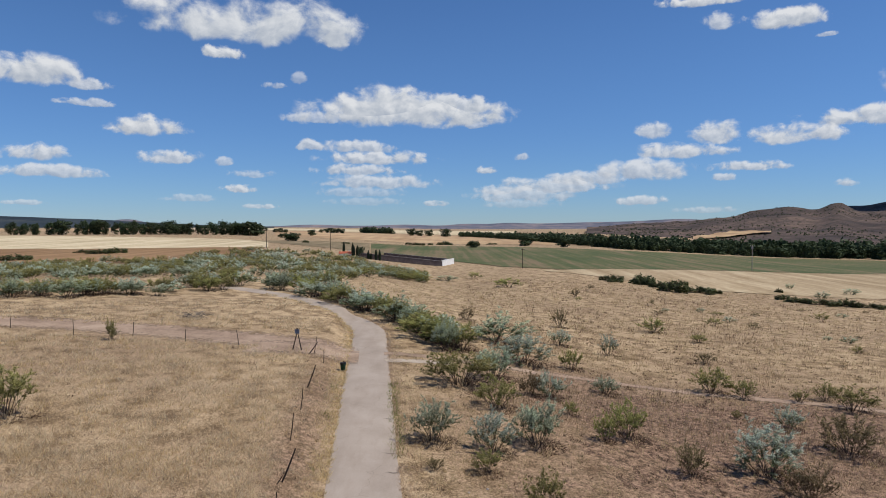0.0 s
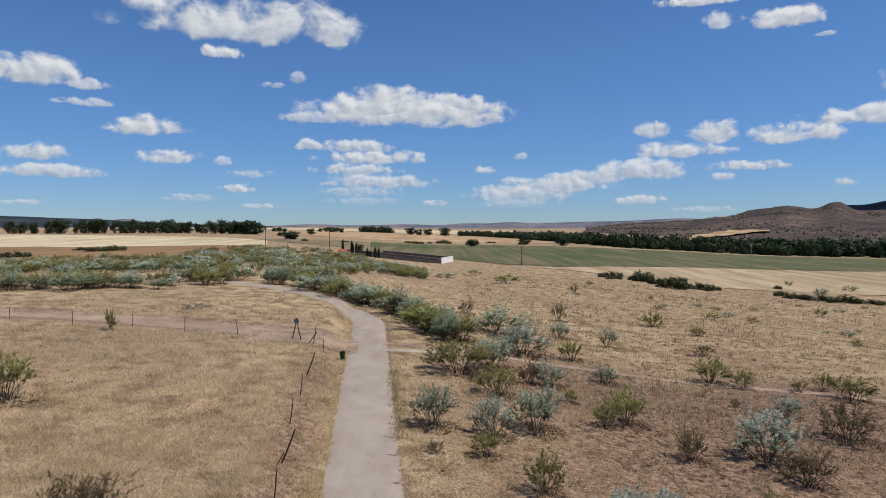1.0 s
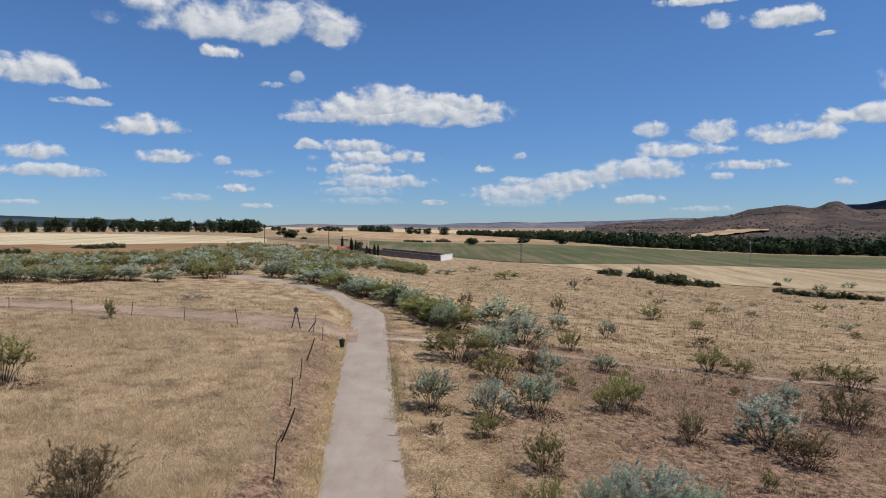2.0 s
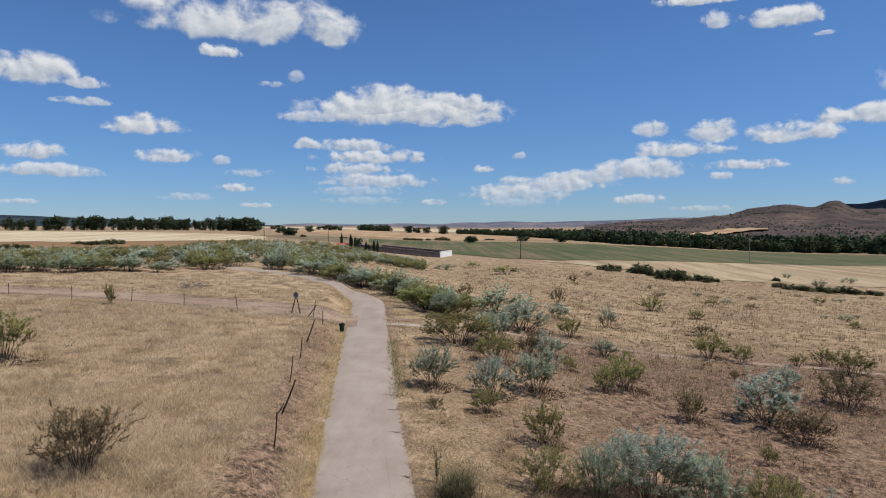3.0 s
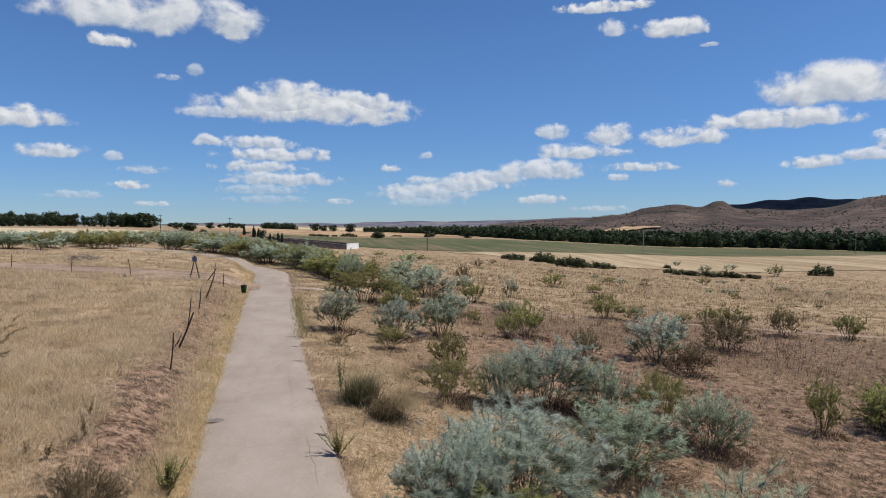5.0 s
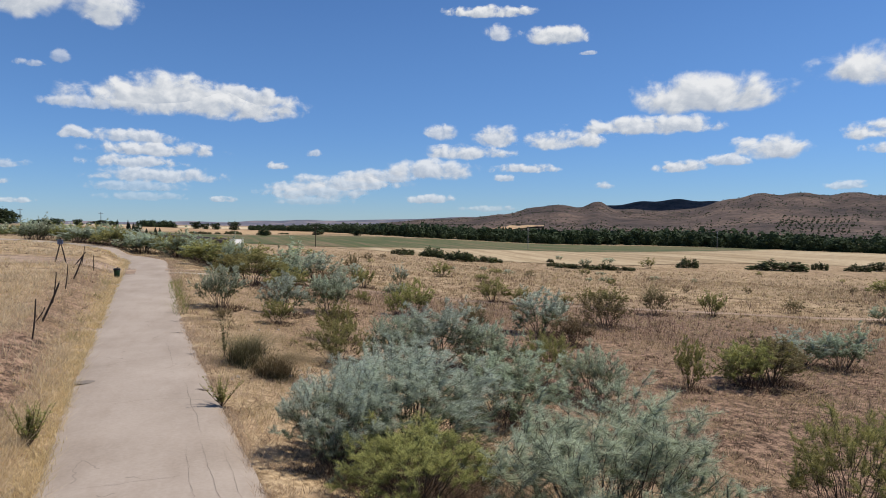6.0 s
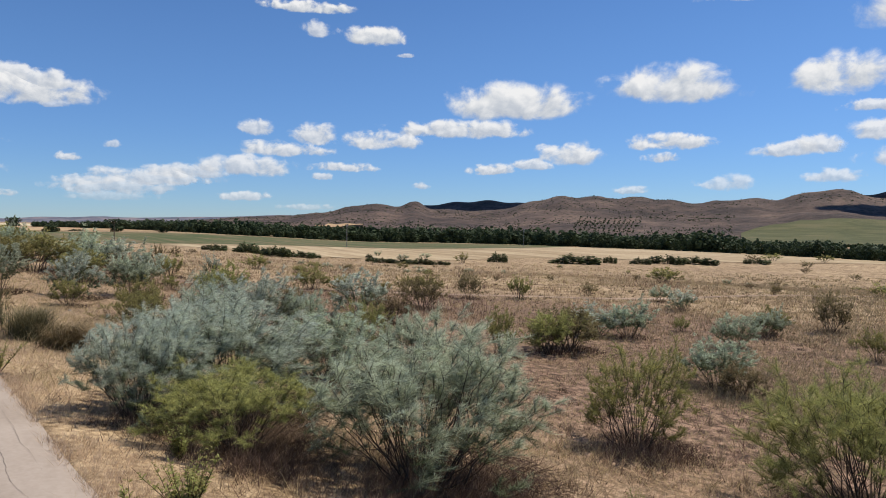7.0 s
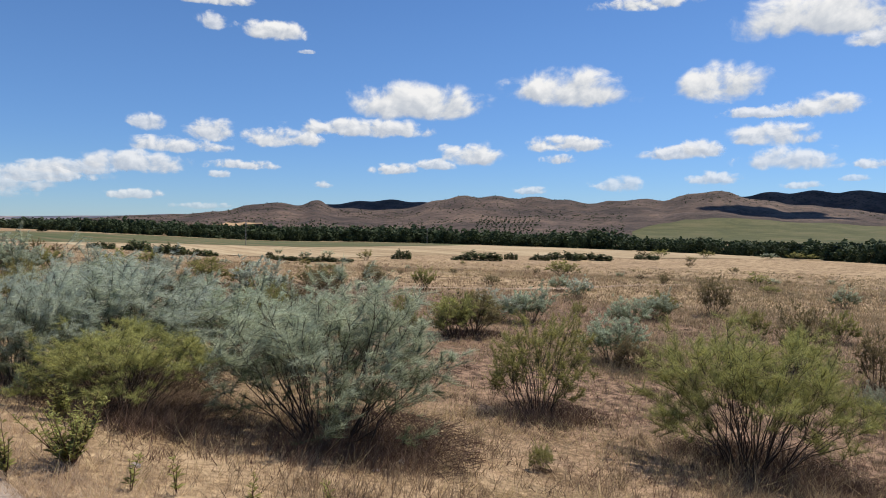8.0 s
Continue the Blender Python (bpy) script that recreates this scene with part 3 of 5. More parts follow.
def hill_scrub():
    """Scattered dark shrubs and small trees on the slope, in drifts, with one planted orchard in rows."""
    rng = random.Random(17)
    v, f = [], []
    spots = []
    while len(spots) < 5200:
        a, u = rng.uniform(13, 90), rng.uniform(0.02, 0.62)
        x, y, z = hill_point(a, u, NEAR_HILL)
        if a > 56 and u < 0.5 or noise.noise((x * 0.006, y * 0.006, 6.0)) + rng.uniform(-0.4, 0.3) < 0:
            continue
        spots.append((x, y, z, rng.uniform(0.5, 2.0)))
    for i in range(13):
        for j in range(13):
            x, y, z = hill_point(43.6 + 0.40 * i + 0.05 * j, 0.14 + 0.016 * j, NEAR_HILL)
            spots.append((x + rng.uniform(-2, 2), y + rng.uniform(-2, 2), z, rng.uniform(1.7, 2.6)))
    for x, y, z, r in spots:
        for q in range(6):
            b = len(v)
            c = Vector((x + rng.gauss(0, 0.45) * r, y + rng.gauss(0, 0.45) * r, z + rng.uniform(0.2, 0.9) * r))
            s, t = Vector((rng.gauss(0, 1), rng.gauss(0, 1), rng.gauss(0, 1))).normalized(), Vector((rng.gauss(0, 1), rng.gauss(0, 1), rng.gauss(0, 1))).normalized()
            s, t = s * r * 0.55, t * r * 0.55
            v += [c - s, c - t, c + s, c + t]
            f.append((b, b + 1, b + 2, b + 3))
    ob = new("hill_scrub", mesh_of("hill_scrub", [tuple(p) for p in v], f, M_DARKTREE, np.full(len(v), 0.3)))
    tagged(ob, "dark low scrub and orchard trees dotting the hillside", "scrub", "", "stuff")


hill_scrub()

# ---- broom scrub ----
def broom(seed, mains, forks, branches, twigs, length, width, low=0.45, sweep=(0.12, 0.0, 0.05), thick=1.0, fuzz=0.3, fine=True):
    """One broom bush, 1 wide and 1 high: a vase of thin bare stems fanning from one stool, each ending in plumes of fine twigs that lean with the wind. Returns a bag for each main stem and one for the twigs."""
    rng = np.random.default_rng(seed)
    woods, leaf = [], Bag()
    sweep = np.array(sweep)

    def arc(a, b, c, m):
        v = np.linspace(0, 1, m)[:, None]
        line = a * (1 - v) ** 2 + 2 * b * v * (1 - v) + c * v ** 2
        line[1:-1] += rng.normal(0, 0.009, (m - 2, 3))
        return line

    for s in range(mains):
        wood = Bag()
        woods.append(wood)
        turn = s * 2.399 + rng.uniform(-0.35, 0.35)
        q = math.sqrt((s + 0.5) / mains)
        way = np.array([math.cos(turn), math.sin(turn), 0.0])
        swell = 0.92 + 0.26 * noise.noise((way[0] * 1.7 * q + seed, way[1] * 1.7 * q, 0.7)) + rng.uniform(-0.05, 0.04)
        far = 0.49 * q ** 0.75 * (0.92 + 0.08 * swell)
        tall = (0.97 - 0.53 * q ** 2.8) * swell
        root = way * 0.11 * q + rng.normal(0, 0.03, 3) * np.array([1, 1, 0])
        end = way * far + np.array([0, 0, tall])
        mid = way * far * rng.uniform(0.3, 0.62) + np.array([0, 0, tall * 0.46]) + rng.normal(0, 0.03, 3)
        stem = arc(root, mid, end, 8 if fine else 4)
        m = len(stem)
        wood.add(*tube(stem, np.linspace(0.0052, 0.0009, m) * rng.uniform(0.7, 1.25) * thick, 5 if fine else 3))
        for f in range(forks):
            if f == 0:
                limb = stem[m // 2:] if fine else stem[1:]
            else:
                k = rng.uniform(0.22, 0.62)
                at = np.array([np.interp(k, np.linspace(0, 1, m), stem[:, i]) for i in range(3)])
                tip = end + rng.normal(0, 0.10, 3) + (end - at) * rng.uniform(-0.45, 0.0)
                tip[2] = max(tip[2], 0.16)
                limb = arc(at, at + (tip - at) * 0.5 + np.array([0, 0, -0.02]) + rng.normal(0, 0.02, 3), tip, 6 if fine else 3)
                if fine or s % 2:
                    wood.add(*tube(limb, np.linspace(0.0030, 0.0008, len(limb)) * rng.uniform(0.7, 1.15) * thick, 4 if fine else 3))
            u = np.linspace(0, 1, len(limb))
            tan = limb[-1] - limb[-2]
            tan = tan / np.linalg.norm(tan)
            begin = low if f else max(low - 0.35, 0.05)
            for b in range(branches):
                k = begin + (1 - begin) * ((b + rng.uniform(0, 1)) / branches) ** 0.62
                at = np.array([np.interp(k, u, limb[:, i]) for i in range(3)])
                go = tan * 0.55 + rng.normal(0, 0.55, 3) + np.array([0, 0, 0.25])
                go /= np.linalg.norm(go)
                long = rng.uniform(0.06, 0.16) * (1.2 - 0.5 * k)
                w = np.linspace(0, 1, 3)[:, None]
                if fine:
                    wood.add(*tube(at + go * long * w, np.array([0.0019, 0.0013, 0.0007]) * thick, 3))
                n = max(int(twigs * rng.uniform(0.35, 1.5)), 2)
                base = at + go * long * rng.uniform(0.0, 1.0, n)[:, None]
                d = go * 0.32 + rng.normal(0, fuzz, (n, 3)) + sweep + np.array([0, 0, 0.26])
                d /= np.linalg.norm(d, axis=1)[:, None]
                ln = length * rng.uniform(0.45, 1.3, n)[:, None]
                side = np.cross(d, rng.normal(0, 1, (n, 3)))
                side /= np.linalg.norm(side, axis=1)[:, None] + 1e-9
                side *= width * rng.uniform(0.6, 1.3, n)[:, None]
                tip = base + d * ln + (sweep * 0.9 - np.array([0, 0, 0.12])) * ln
                # paler up and outward, darker inside: lit tops and inner shade as colour
                top_light = np.clip(1.9 * (k - 0.52) + 2.0 * (base[:, 2] - 0.48) + rng.normal(0, 0.18, n), 0, 1)
                leaf.add(np.stack([base - side, base + side, tip], 1).reshape(-1, 3), np.arange(3 * n).reshape(n, 3), np.tile([0.35, 0.35, 1.0], n) * np.repeat(top_light, 3))
    return woods, leaf


def joined(bags):
    """Several bags as one."""
    out = Bag()
    for b in bags:
        out.add(np.concatenate(b.v), np.concatenate(b.f), np.concatenate(b.a))
    return out


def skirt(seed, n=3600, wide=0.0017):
    """Dead brown twigs and litter round a bush's foot, dark for shade too, 1 wide."""
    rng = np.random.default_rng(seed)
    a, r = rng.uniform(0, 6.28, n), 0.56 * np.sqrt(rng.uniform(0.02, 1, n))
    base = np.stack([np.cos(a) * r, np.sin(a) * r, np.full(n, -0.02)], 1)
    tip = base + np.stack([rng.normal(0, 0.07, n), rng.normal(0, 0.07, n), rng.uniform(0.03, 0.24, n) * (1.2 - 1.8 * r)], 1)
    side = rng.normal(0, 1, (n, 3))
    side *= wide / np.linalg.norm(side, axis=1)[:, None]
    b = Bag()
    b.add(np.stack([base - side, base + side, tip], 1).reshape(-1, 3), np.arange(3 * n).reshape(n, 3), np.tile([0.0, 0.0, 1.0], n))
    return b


def crown(seed, n, lobes, leaf, shape):
    """Leaf clumps scattered over the shells of several lobes; shape: width and height of the whole."""
    rng = np.random.default_rng(seed)
    bag = Bag()
    for lx, ly, lz, rx, rz in lobes:
        m = max(int(n * rx * rx * rz ** 0.5 / sum(q[3] ** 2 * q[4] ** 0.5 for q in lobes)), 6)
        d = rng.normal(0, 1, (m, 3))
        d /= np.linalg.norm(d, axis=1)[:, None]
        r = rng.uniform(0.55, 1.08, m)[:, None]
        c = np.array([lx, ly, lz]) + d * r * np.array([rx, rx, rz])
        t = np.cross(d + rng.normal(0, 0.5, (m, 3)), rng.normal(0, 1, (m, 3)))
        t /= np.linalg.norm(t, axis=1)[:, None] + 1e-9
        b = np.cross(t, d + rng.normal(0, 0.4, (m, 3)))
        b /= np.linalg.norm(b, axis=1)[:, None] + 1e-9
        s = leaf * rng.uniform(0.5, 1.4, m)[:, None]
        v = np.stack([c - t * s, c + b * s * 0.8, c + t * s, c - b * s * 0.8], 1) * np.array([shape[0], shape[0], shape[1]])
        bag.add(v.reshape(-1, 3), np.arange(4 * m).reshape(m, 4), np.repeat(rng.uniform(0, 1, m), 4))
    return bag


def round_lobes(seed, k, tall):
    rng = random.Random(seed)
    out = [(0, 0, 0.52, 0.28, 0.38), (0, 0, 0.25, 0.22, 0.24)]
    for i in range(k):
        a = i * 2.4 + rng.random()
        z = rng.uniform(0.10, 0.84)
        r = 0.27 * math.sin(math.pi * min(z, 0.95)) * rng.uniform(0.7, 1.1)
        out.append((r * math.cos(a), r * math.sin(a), z, rng.uniform(0.12, 0.22), rng.uniform(0.10, 0.20) * tall))
    return out


def hedge_lobes(seed):
    """Low uneven lobes side by side, the taller ones towards the middle."""
    rng = random.Random(seed)
    out = []
    for i in range(11):
        x = (i + rng.random()) / 11 - 0.5
        h = rng.uniform(0.24, 0.56) * (1 - 0.9 * x * x)
        out.append((x * 0.95, rng.uniform(-0.14, 0.14), h * 0.8, rng.uniform(0.07, 0.12), h))
    return out


TONES = {"S": ("silver", M_SILVER), "G": ("green", M_OLIVEGREEN), "Y": ("grey_green", M_GREYGREEN), "D": ("dry", M_DRYBUSH), "H": ("dark", M_HEDGE)}
LABELS = {
    "S": "silver-grey feathery broom bush with dark bare stems",
    "G": "olive-green broom bush with dark forking stems",
    "Y": "grey-green feathery broom bush with dark stems",
    "H": "dark green dense shrub at the field's edge",
    "D": "half-dry brownish broom bush with bare twigs",
}
KEPT = {}


def bush_meshes(tone, level, variant):
    """Stems and twigs shared by all bushes of a tone, a fineness (0 fine, 4 coarse) and a variant."""
    key = (tone, level, variant)
    if key not in KEPT:
        sd = "SGYDH".index(tone) * 100 + level * 10 + variant
        low = {"S": 0.44, "G": 0.60, "Y": 0.42, "D": 0.34, "H": 0.1}[tone] * [1.12, 1.0, 0.85, 0.6, 0.4][level]
        sweep = {"S": (0.34, -0.06, 0.0), "G": (0.12, 0, 0.10), "Y": (0.26, -0.05, 0.03), "D": (0.06, 0, 0.05), "H": (0, 0, 0)}[tone]
        mains, forks, br, tw, ln, wd = [(38, 4, 7, 96, 0.040, 0.00088), (24, 4, 6, 56, 0.042, 0.0019), (18, 4, 5, 33, 0.050, 0.0048), (15, 3, 5, 21, 0.060, 0.0080), (10, 3, 4, 10, 0.09, 0.0150)][level]
        fuzz = {"S": 0.48, "Y": 0.52, "G": 0.50, "D": 0.52, "H": 0.4}[tone]
        if tone == "G" and level <= 1:
            tw = int(tw * 0.8)
        if tone == "D":
            tw = int(tw * 0.8)
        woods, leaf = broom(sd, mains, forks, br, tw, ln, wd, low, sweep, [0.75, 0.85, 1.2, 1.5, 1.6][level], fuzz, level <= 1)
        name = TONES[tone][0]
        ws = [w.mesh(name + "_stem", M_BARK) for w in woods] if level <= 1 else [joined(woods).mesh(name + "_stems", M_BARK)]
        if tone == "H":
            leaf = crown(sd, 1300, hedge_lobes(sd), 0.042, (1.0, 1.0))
        # levels 2 and 3 carry litter mainly to put shade under the bush
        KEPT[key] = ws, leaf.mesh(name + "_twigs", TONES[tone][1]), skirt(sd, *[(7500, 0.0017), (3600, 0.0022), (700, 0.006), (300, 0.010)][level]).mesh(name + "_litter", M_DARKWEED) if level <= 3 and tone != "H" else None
    return KEPT[key]


def bush(tone, x, y, wide, high, count=[0]):
    count[0] += 1
    d = math.hypot(x, y)
    level = 0 if d < 15.5 else 1 if d < 27 else 2 if d < 62 else 3 if d < 100 else 4
    stems, twigs, litter = bush_meshes(tone, level, count[0] % 2)
    ob = thing("hedge_shrub" if tone == "H" else "broom_bush", x, y, LABELS[tone], "bush", "shrubs at the field edge" if tone == "H" else "broom bushes on the slope", z=land(x, y) - 0.03, turn=-math.atan2(x, y) + 0.3 * math.sin(count[0]) if tone == "H" else (count[0] * 2.4) % 6.28 if tone in "GD" else (count[0] % 5 - 2) * 0.25)
    ob.scale = (wide * 1.0, wide * 1.0, high * 1.05) if tone == "H" else (wide * 1.10, wide * 1.10, high * 1.12)
    for s in stems:
        part("stem" if level <= 1 else "stem_clump", s, None, ob)
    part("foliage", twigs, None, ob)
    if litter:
        part("dead_undergrowth", litter, None, ob, "brown dead twigs round the foot, darkened for the shade there")
    return ob


# bushes that stand singly: place, width and height in metres
for row in [(7.2, 23.3, 3.4, 2.6), (3.6, 13.1, 3.4, 2.4), (1.9, 11.9, 2.0, 1.8)]:
    bush("S", *row)
for row in [(4.3, 28.4, 1.8, 1.6), (3.5, 22.6, 2.1, 1.5), (3.0, 10.3, 2.4, 1.4), (13.6, 11.2, 2.9, 2.6), (13.7, 5.6, 4.0, 3.0), (8.8, 7.0, 0.4, 0.5), (11.1, 22.1, 1.9, 2.2)]:
    bush("G", *row)
for row in [(5.3, 22.7, 1.8, 1.9), (9.2, 22.9, 2.4, 2.1), (12.1, 20.5, 2.4, 2.0), (5.8, 8.9, 3.9, 2.5), (7.5, 17.3, 3.4, 2.0), (24.7, 16.7, 2.7, 2.1), (23.2, 6.2, 1.1, 1.2)]:
    bush("Y", *row)
for row in [(-11.1, 20.3, 2.6, 2.0), (24.1, 15.2, 2.0, 1.4)]:
    bush("D", *row)
for row in [(7.2, 60.4, 4.6, 2.4), (7.7, 48.9, 2.1, 1.7), (2.6, 35.2, 2.2, 1.9), (24.8, 47.9, 1.8, 1.5), (18.3, 37.5, 3.6, 2.6), (31.6, 30.4, 3.2, 1.9)]:
    bush("S", *row)
for row in [(1.2, 48.5, 4.9, 2.3), (3.5, 43.6, 2.6, 1.9), (8.5, 44.5, 1.1, 0.9), (11.3, 41.1, 2.4, 2.1), (9.6, 39.8, 1.3, 1.5), (23.1, 57.5, 3.0, 2.0), (25.4, 56.5, 1.7, 1.5), (21.8, 49.8, 0.8, 0.6), (2.1, 32.2, 1.4, 1.1), (-22.9, 34.8, 3.0, 2.5), (-27.1, 54.9, 1.0, 1.6), (14.9, 30.1, 0.8, 0.9), (19.2, 24.3, 1.6, 2.1), (39.8, 30.2, 1.2, 1.0), (44.4, 20.8, 0.8, 0.6), (42.7, 13.8, 2.0, 1.7), (22.8, 25.0, 2.9, 2.1), (25.6, 26.4, 2.6, 2.0), (40.4, 48.9, 2.6, 2.2), (45.4, 26.9, 2.3, 1.8), (40.3, 17.6, 1.8, 1.7)]:
    bush("G", *row)
for row in [(3.8, 51.9, 3.5, 2.4), (-0.5, 35.7, 2.3, 2.2), (5.2, 37.2, 2.7, 2.4), (12.8, 52.8, 2.2, 1.3), (33.4, 29.3, 3.2, 2.3), (36.5, 23.8, 2.7, 2.1), (43.4, 25.9, 2.5, 1.9)]:
    bush("Y", *row)
for row in [(6.3, 48.5, 1.8, 1.6), (26.1, 42.9, 3.6, 2.4), (18.9, 34.5, 2.5, 1.8), (24.3, 25.4, 4.2, 2.3), (13.5, 36.2, 1.8, 1.7), (-0.4, 31.8, 0.9, 0.6), (50.0, 25.1, 2.7, 2.9), (35.6, 50.4, 2.4, 2.5), (31.6, 11.5, 2.4, 2.9), (30.4, 8.2, 1.7, 2.3)]:
    bush("D", *row)
for row in [(-17.4, 90.6, 5.3, 2.0), (13.0, 75.1, 2.5, 1.7), (17.8, 72.1, 1.8, 2.1), (48.4, 113.9, 2.1, 1.1), (49.9, 38.0, 2.7, 1.8)]:
    bush("S", *row)
for row in [(-1.6, 66.4, 6.0, 2.4), (0.8, 63.3, 4.3, 2.3), (-12.8, 85.4, 5.0, 2.2), (11.6, 61.1, 2.2, 1.9), (29.0, 93.1, 3.6, 2.0), (29.9, 56.2, 1.5, 1.1), (32.6, 57.2, 1.7, 1.6), (33.3, 54.2, 3.4, 2.0), (43.2, 107.6, 2.7, 1.3), (71.8, 127.8, 3.0, 1.7), (16.0, 164.5, 7.6, 2.2), (9.1, 194.8, 4.1, 1.8), (80.6, 65.0, 4.5, 2.4), (92.5, 40.9, 3.2, 1.8), (-47.2, 144.1, 5.1, 2.4), (113.9, 166.3, 5.0, 3.0), (264.9, 139.6, 7.0, 3.0), (255.9, 155.3, 8.1, 2.9), (281.8, 110.4, 6.3, 3.1), (289.0, 107.7, 4.5, 2.3), (296.5, 94.4, 5.8, 2.9), (92.7, 74.3, 5.2, 2.2)]:
    bush("G", *row)
for row in [(-5.3, 75.6, 5.1, 2.5), (-9.4, 83.4, 5.6, 2.5), (5.7, 70.4, 6.5, 2.7), (0.9, 182.0, 6.1, 1.5), (65.4, 21.1, 2.6, 1.8), (53.4, 43.2, 2.4, 1.7), (98.9, 175.6, 4.1, 2.3), (115.7, 190.8, 4.4, 1.8), (104.5, 203.0, 3.0, 1.7), (281.7, 121.4, 6.9, 2.3)]:
    bush("Y", *row)
for row in [(15.7, 90.6, 2.1, 2.6), (3.0, 85.7, 2.0, 1.6), (28.1, 143.6, 2.7, 2.2), (174.2, 83.8, 3.0, 2.1), (191.8, 105.8, 3.4, 1.7), (50.5, 50.0, 1.9, 1.3), (241.6, 154.3, 6.0, 2.8), (213.1, 117.4, 4.2, 2.7)]:
    bush("D", *row)
for row in [(50.5, 201.4, 7.1, 2.0), (57.9, 195.7, 7.4, 3.6), (59.5, 186.2, 5.3, 2.2), (60.8, 177.8, 8.2, 3.6), (67.7, 179.0, 9.0, 2.1), (72.7, 180.2, 3.8, 1.4), (87.6, 173.7, 3.5, 1.6), (88.9, 168.7, 6.2, 1.8), (92.5, 165.5, 8.9, 1.7), (98.3, 163.6, 6.0, 2.3), (102.1, 160.9, 6.8, 1.4), (150.1, 156.1, 16.0, 3.6), (166.1, 156.4, 4.6, 2.7), (175.0, 151.6, 6.9, 2.7), (185.6, 149.2, 11.8, 3.5), (197.5, 146.1, 14.5, 3.2), (223.9, 141.2, 8.9, 2.3), (-118.6, 234.7, 9.8, 2.0), (-116.0, 239.5, 8.0, 2.4), (-129.8, 244.6, 7.4, 1.6), (-119.5, 189.3, 7.6, 2.2), (-61.3, 157.8, 6.1, 2.2), (-74.8, 174.9, 5.9, 1.3), (57.2, 193.1, 5.2, 2.8), (50.2, 196.2, 4.6, 1.2), (60.6, 187.6, 6.4, 1.5), (69.0, 196.6, 4.9, 2.0), (95.4, 191.4, 2.4, 1.6), (290.3, 101.9, 3.1, 1.6), (295.7, 99.8, 3.2, 1.4), (287.9, 83.5, 10.5, 5.1), (128.0, 167.4, 6.4, 3.7)]:
    bush("H", *row)


# the scrub belt beside and behind the bend: near ones singly, the thick of it as stuff
def belt():
    rng = random.Random(5)
    near = [(-36, 93), (-24, 90), (-19, 98), (-15, 101), (-11, 100), (-9, 112), (-7, 138), (-5, 150), (-2, 165)]
    far = [(-36, 205), (-22, 195), (-17, 285), (-10, 250), (-6, 225), (-2, 190)]
    bags = {k: Bag() for k in "SGY"}
    stems = Bag()
    shapes = [(joined(w), l) for w, l in (broom(900 + k, 8, 3, 4, 14, 0.10, 0.0125, 0.1, fuzz=0.5, fine=False) for k in range(9))]
    lone = 0
    for i in range(820):
        a = -36 + 34.5 * ((i * 0.61803) % 1)
        lo, hi = lerp(a, near), lerp(a, far)
        d = lo * (hi / lo) ** (rng.random() ** 0.9)
        x, y = d * math.sin(radians(a)), d * math.cos(radians(a))
        if y < 99 and abs(x - road_x(y)) < 3.2 or (noise.noise((x * 0.03, y * 0.03, 1.0)) > 0.22 and d > lo * 1.1):
            continue
        tone = rng.choice("GGGGGGYYS" if noise.noise((x * 0.05, y * 0.05, 5.0)) < 0.1 else "SSYYGGG")
        wide, high = rng.uniform(2.4, 4.6), rng.uniform(1.4, 2.4)
        if d < lo * 1.12 and lone < 60:
            lone += 1
            bush(tone, x, y, wide, high)
            continue
        w, l = shapes[i % 9]
        turn, z = i * 1.7, land(x, y)
        for src, dst in ((w, stems), (l, bags[tone])):
            v = np.concatenate(src.v)
            c, s = math.cos(turn), math.sin(turn)
            v = np.stack([(v[:, 0] * c - v[:, 1] * s) * wide + x, (v[:, 0] * s + v[:, 1] * c) * wide + y, v[:, 2] * high + z - 0.05], 1)
            dst.add(v, np.concatenate(src.f), np.concatenate(src.a))
    for i in range(26):
        y = 61 + 1.5 * i
        bush(rng.choice("GGYYS"), road_x(y) + 5.0 + rng.uniform(-0.4, 2.2) + (2.0 if i < 3 else 0), y, rng.uniform(2.6, 3.8), rng.uniform(1.9, 2.7))
    for k, word in (("S", "silver-grey"), ("G", "olive-green"), ("Y", "grey-green")):
        tagged(new(TONES[k][0] + "_scrub", bags[k].mesh(TONES[k][0] + "_scrub", TONES[k][1])), word + " broom scrub thickly covering the slope", "scrub", "", "stuff")
    tagged(new("scrub_stems", stems.mesh("scrub_stems", M_BARK)), "dark woody stems of the broom scrub", "scrub", "", "stuff")


belt()

# small low shrubs dotted over the far pasture
rng = random.Random(23)
for i in range(46):
    a, d = rng.uniform(6, 74), rng.uniform(75, 190)
    bush(rng.choice("GDYD"), d * math.sin(radians(a)), d * math.cos(radians(a)), rng.uniform(1.0, 2.6), rng.uniform(0.6, 1.3))

# ---- fence, sign, bin ----
M_POST = surface("weathered_post", (0.018, 0.013, 0.010), (0.040, 0.029, 0.022), (0.075, 0.055, 0.04), 5.0, 60.0, 0.8)
M_SIGN = surface("faded_sign_plate", (0.12, 0.14, 0.19), (0.17, 0.20, 0.26), (0.22, 0.25, 0.31), 8.0, 60.0, 0.5)
M_BIN = surface("dark_green_plastic", (0.006, 0.030, 0.014), (0.010, 0.048, 0.022), (0.018, 0.07, 0.035), 6.0, 60.0, 0.45)
M_BAG = surface("black_bin_liner", (0.008, 0.009, 0.010), (0.014, 0.015, 0.016), (0.03, 0.03, 0.03), 9.0, 50.0, 0.35)
M_IRON = surface("rusty_iron", (0.05, 0.03, 0.02), (0.09, 0.055, 0.035), (0.14, 0.09, 0.06), 8.0, 60.0, 0.7, 0.4)


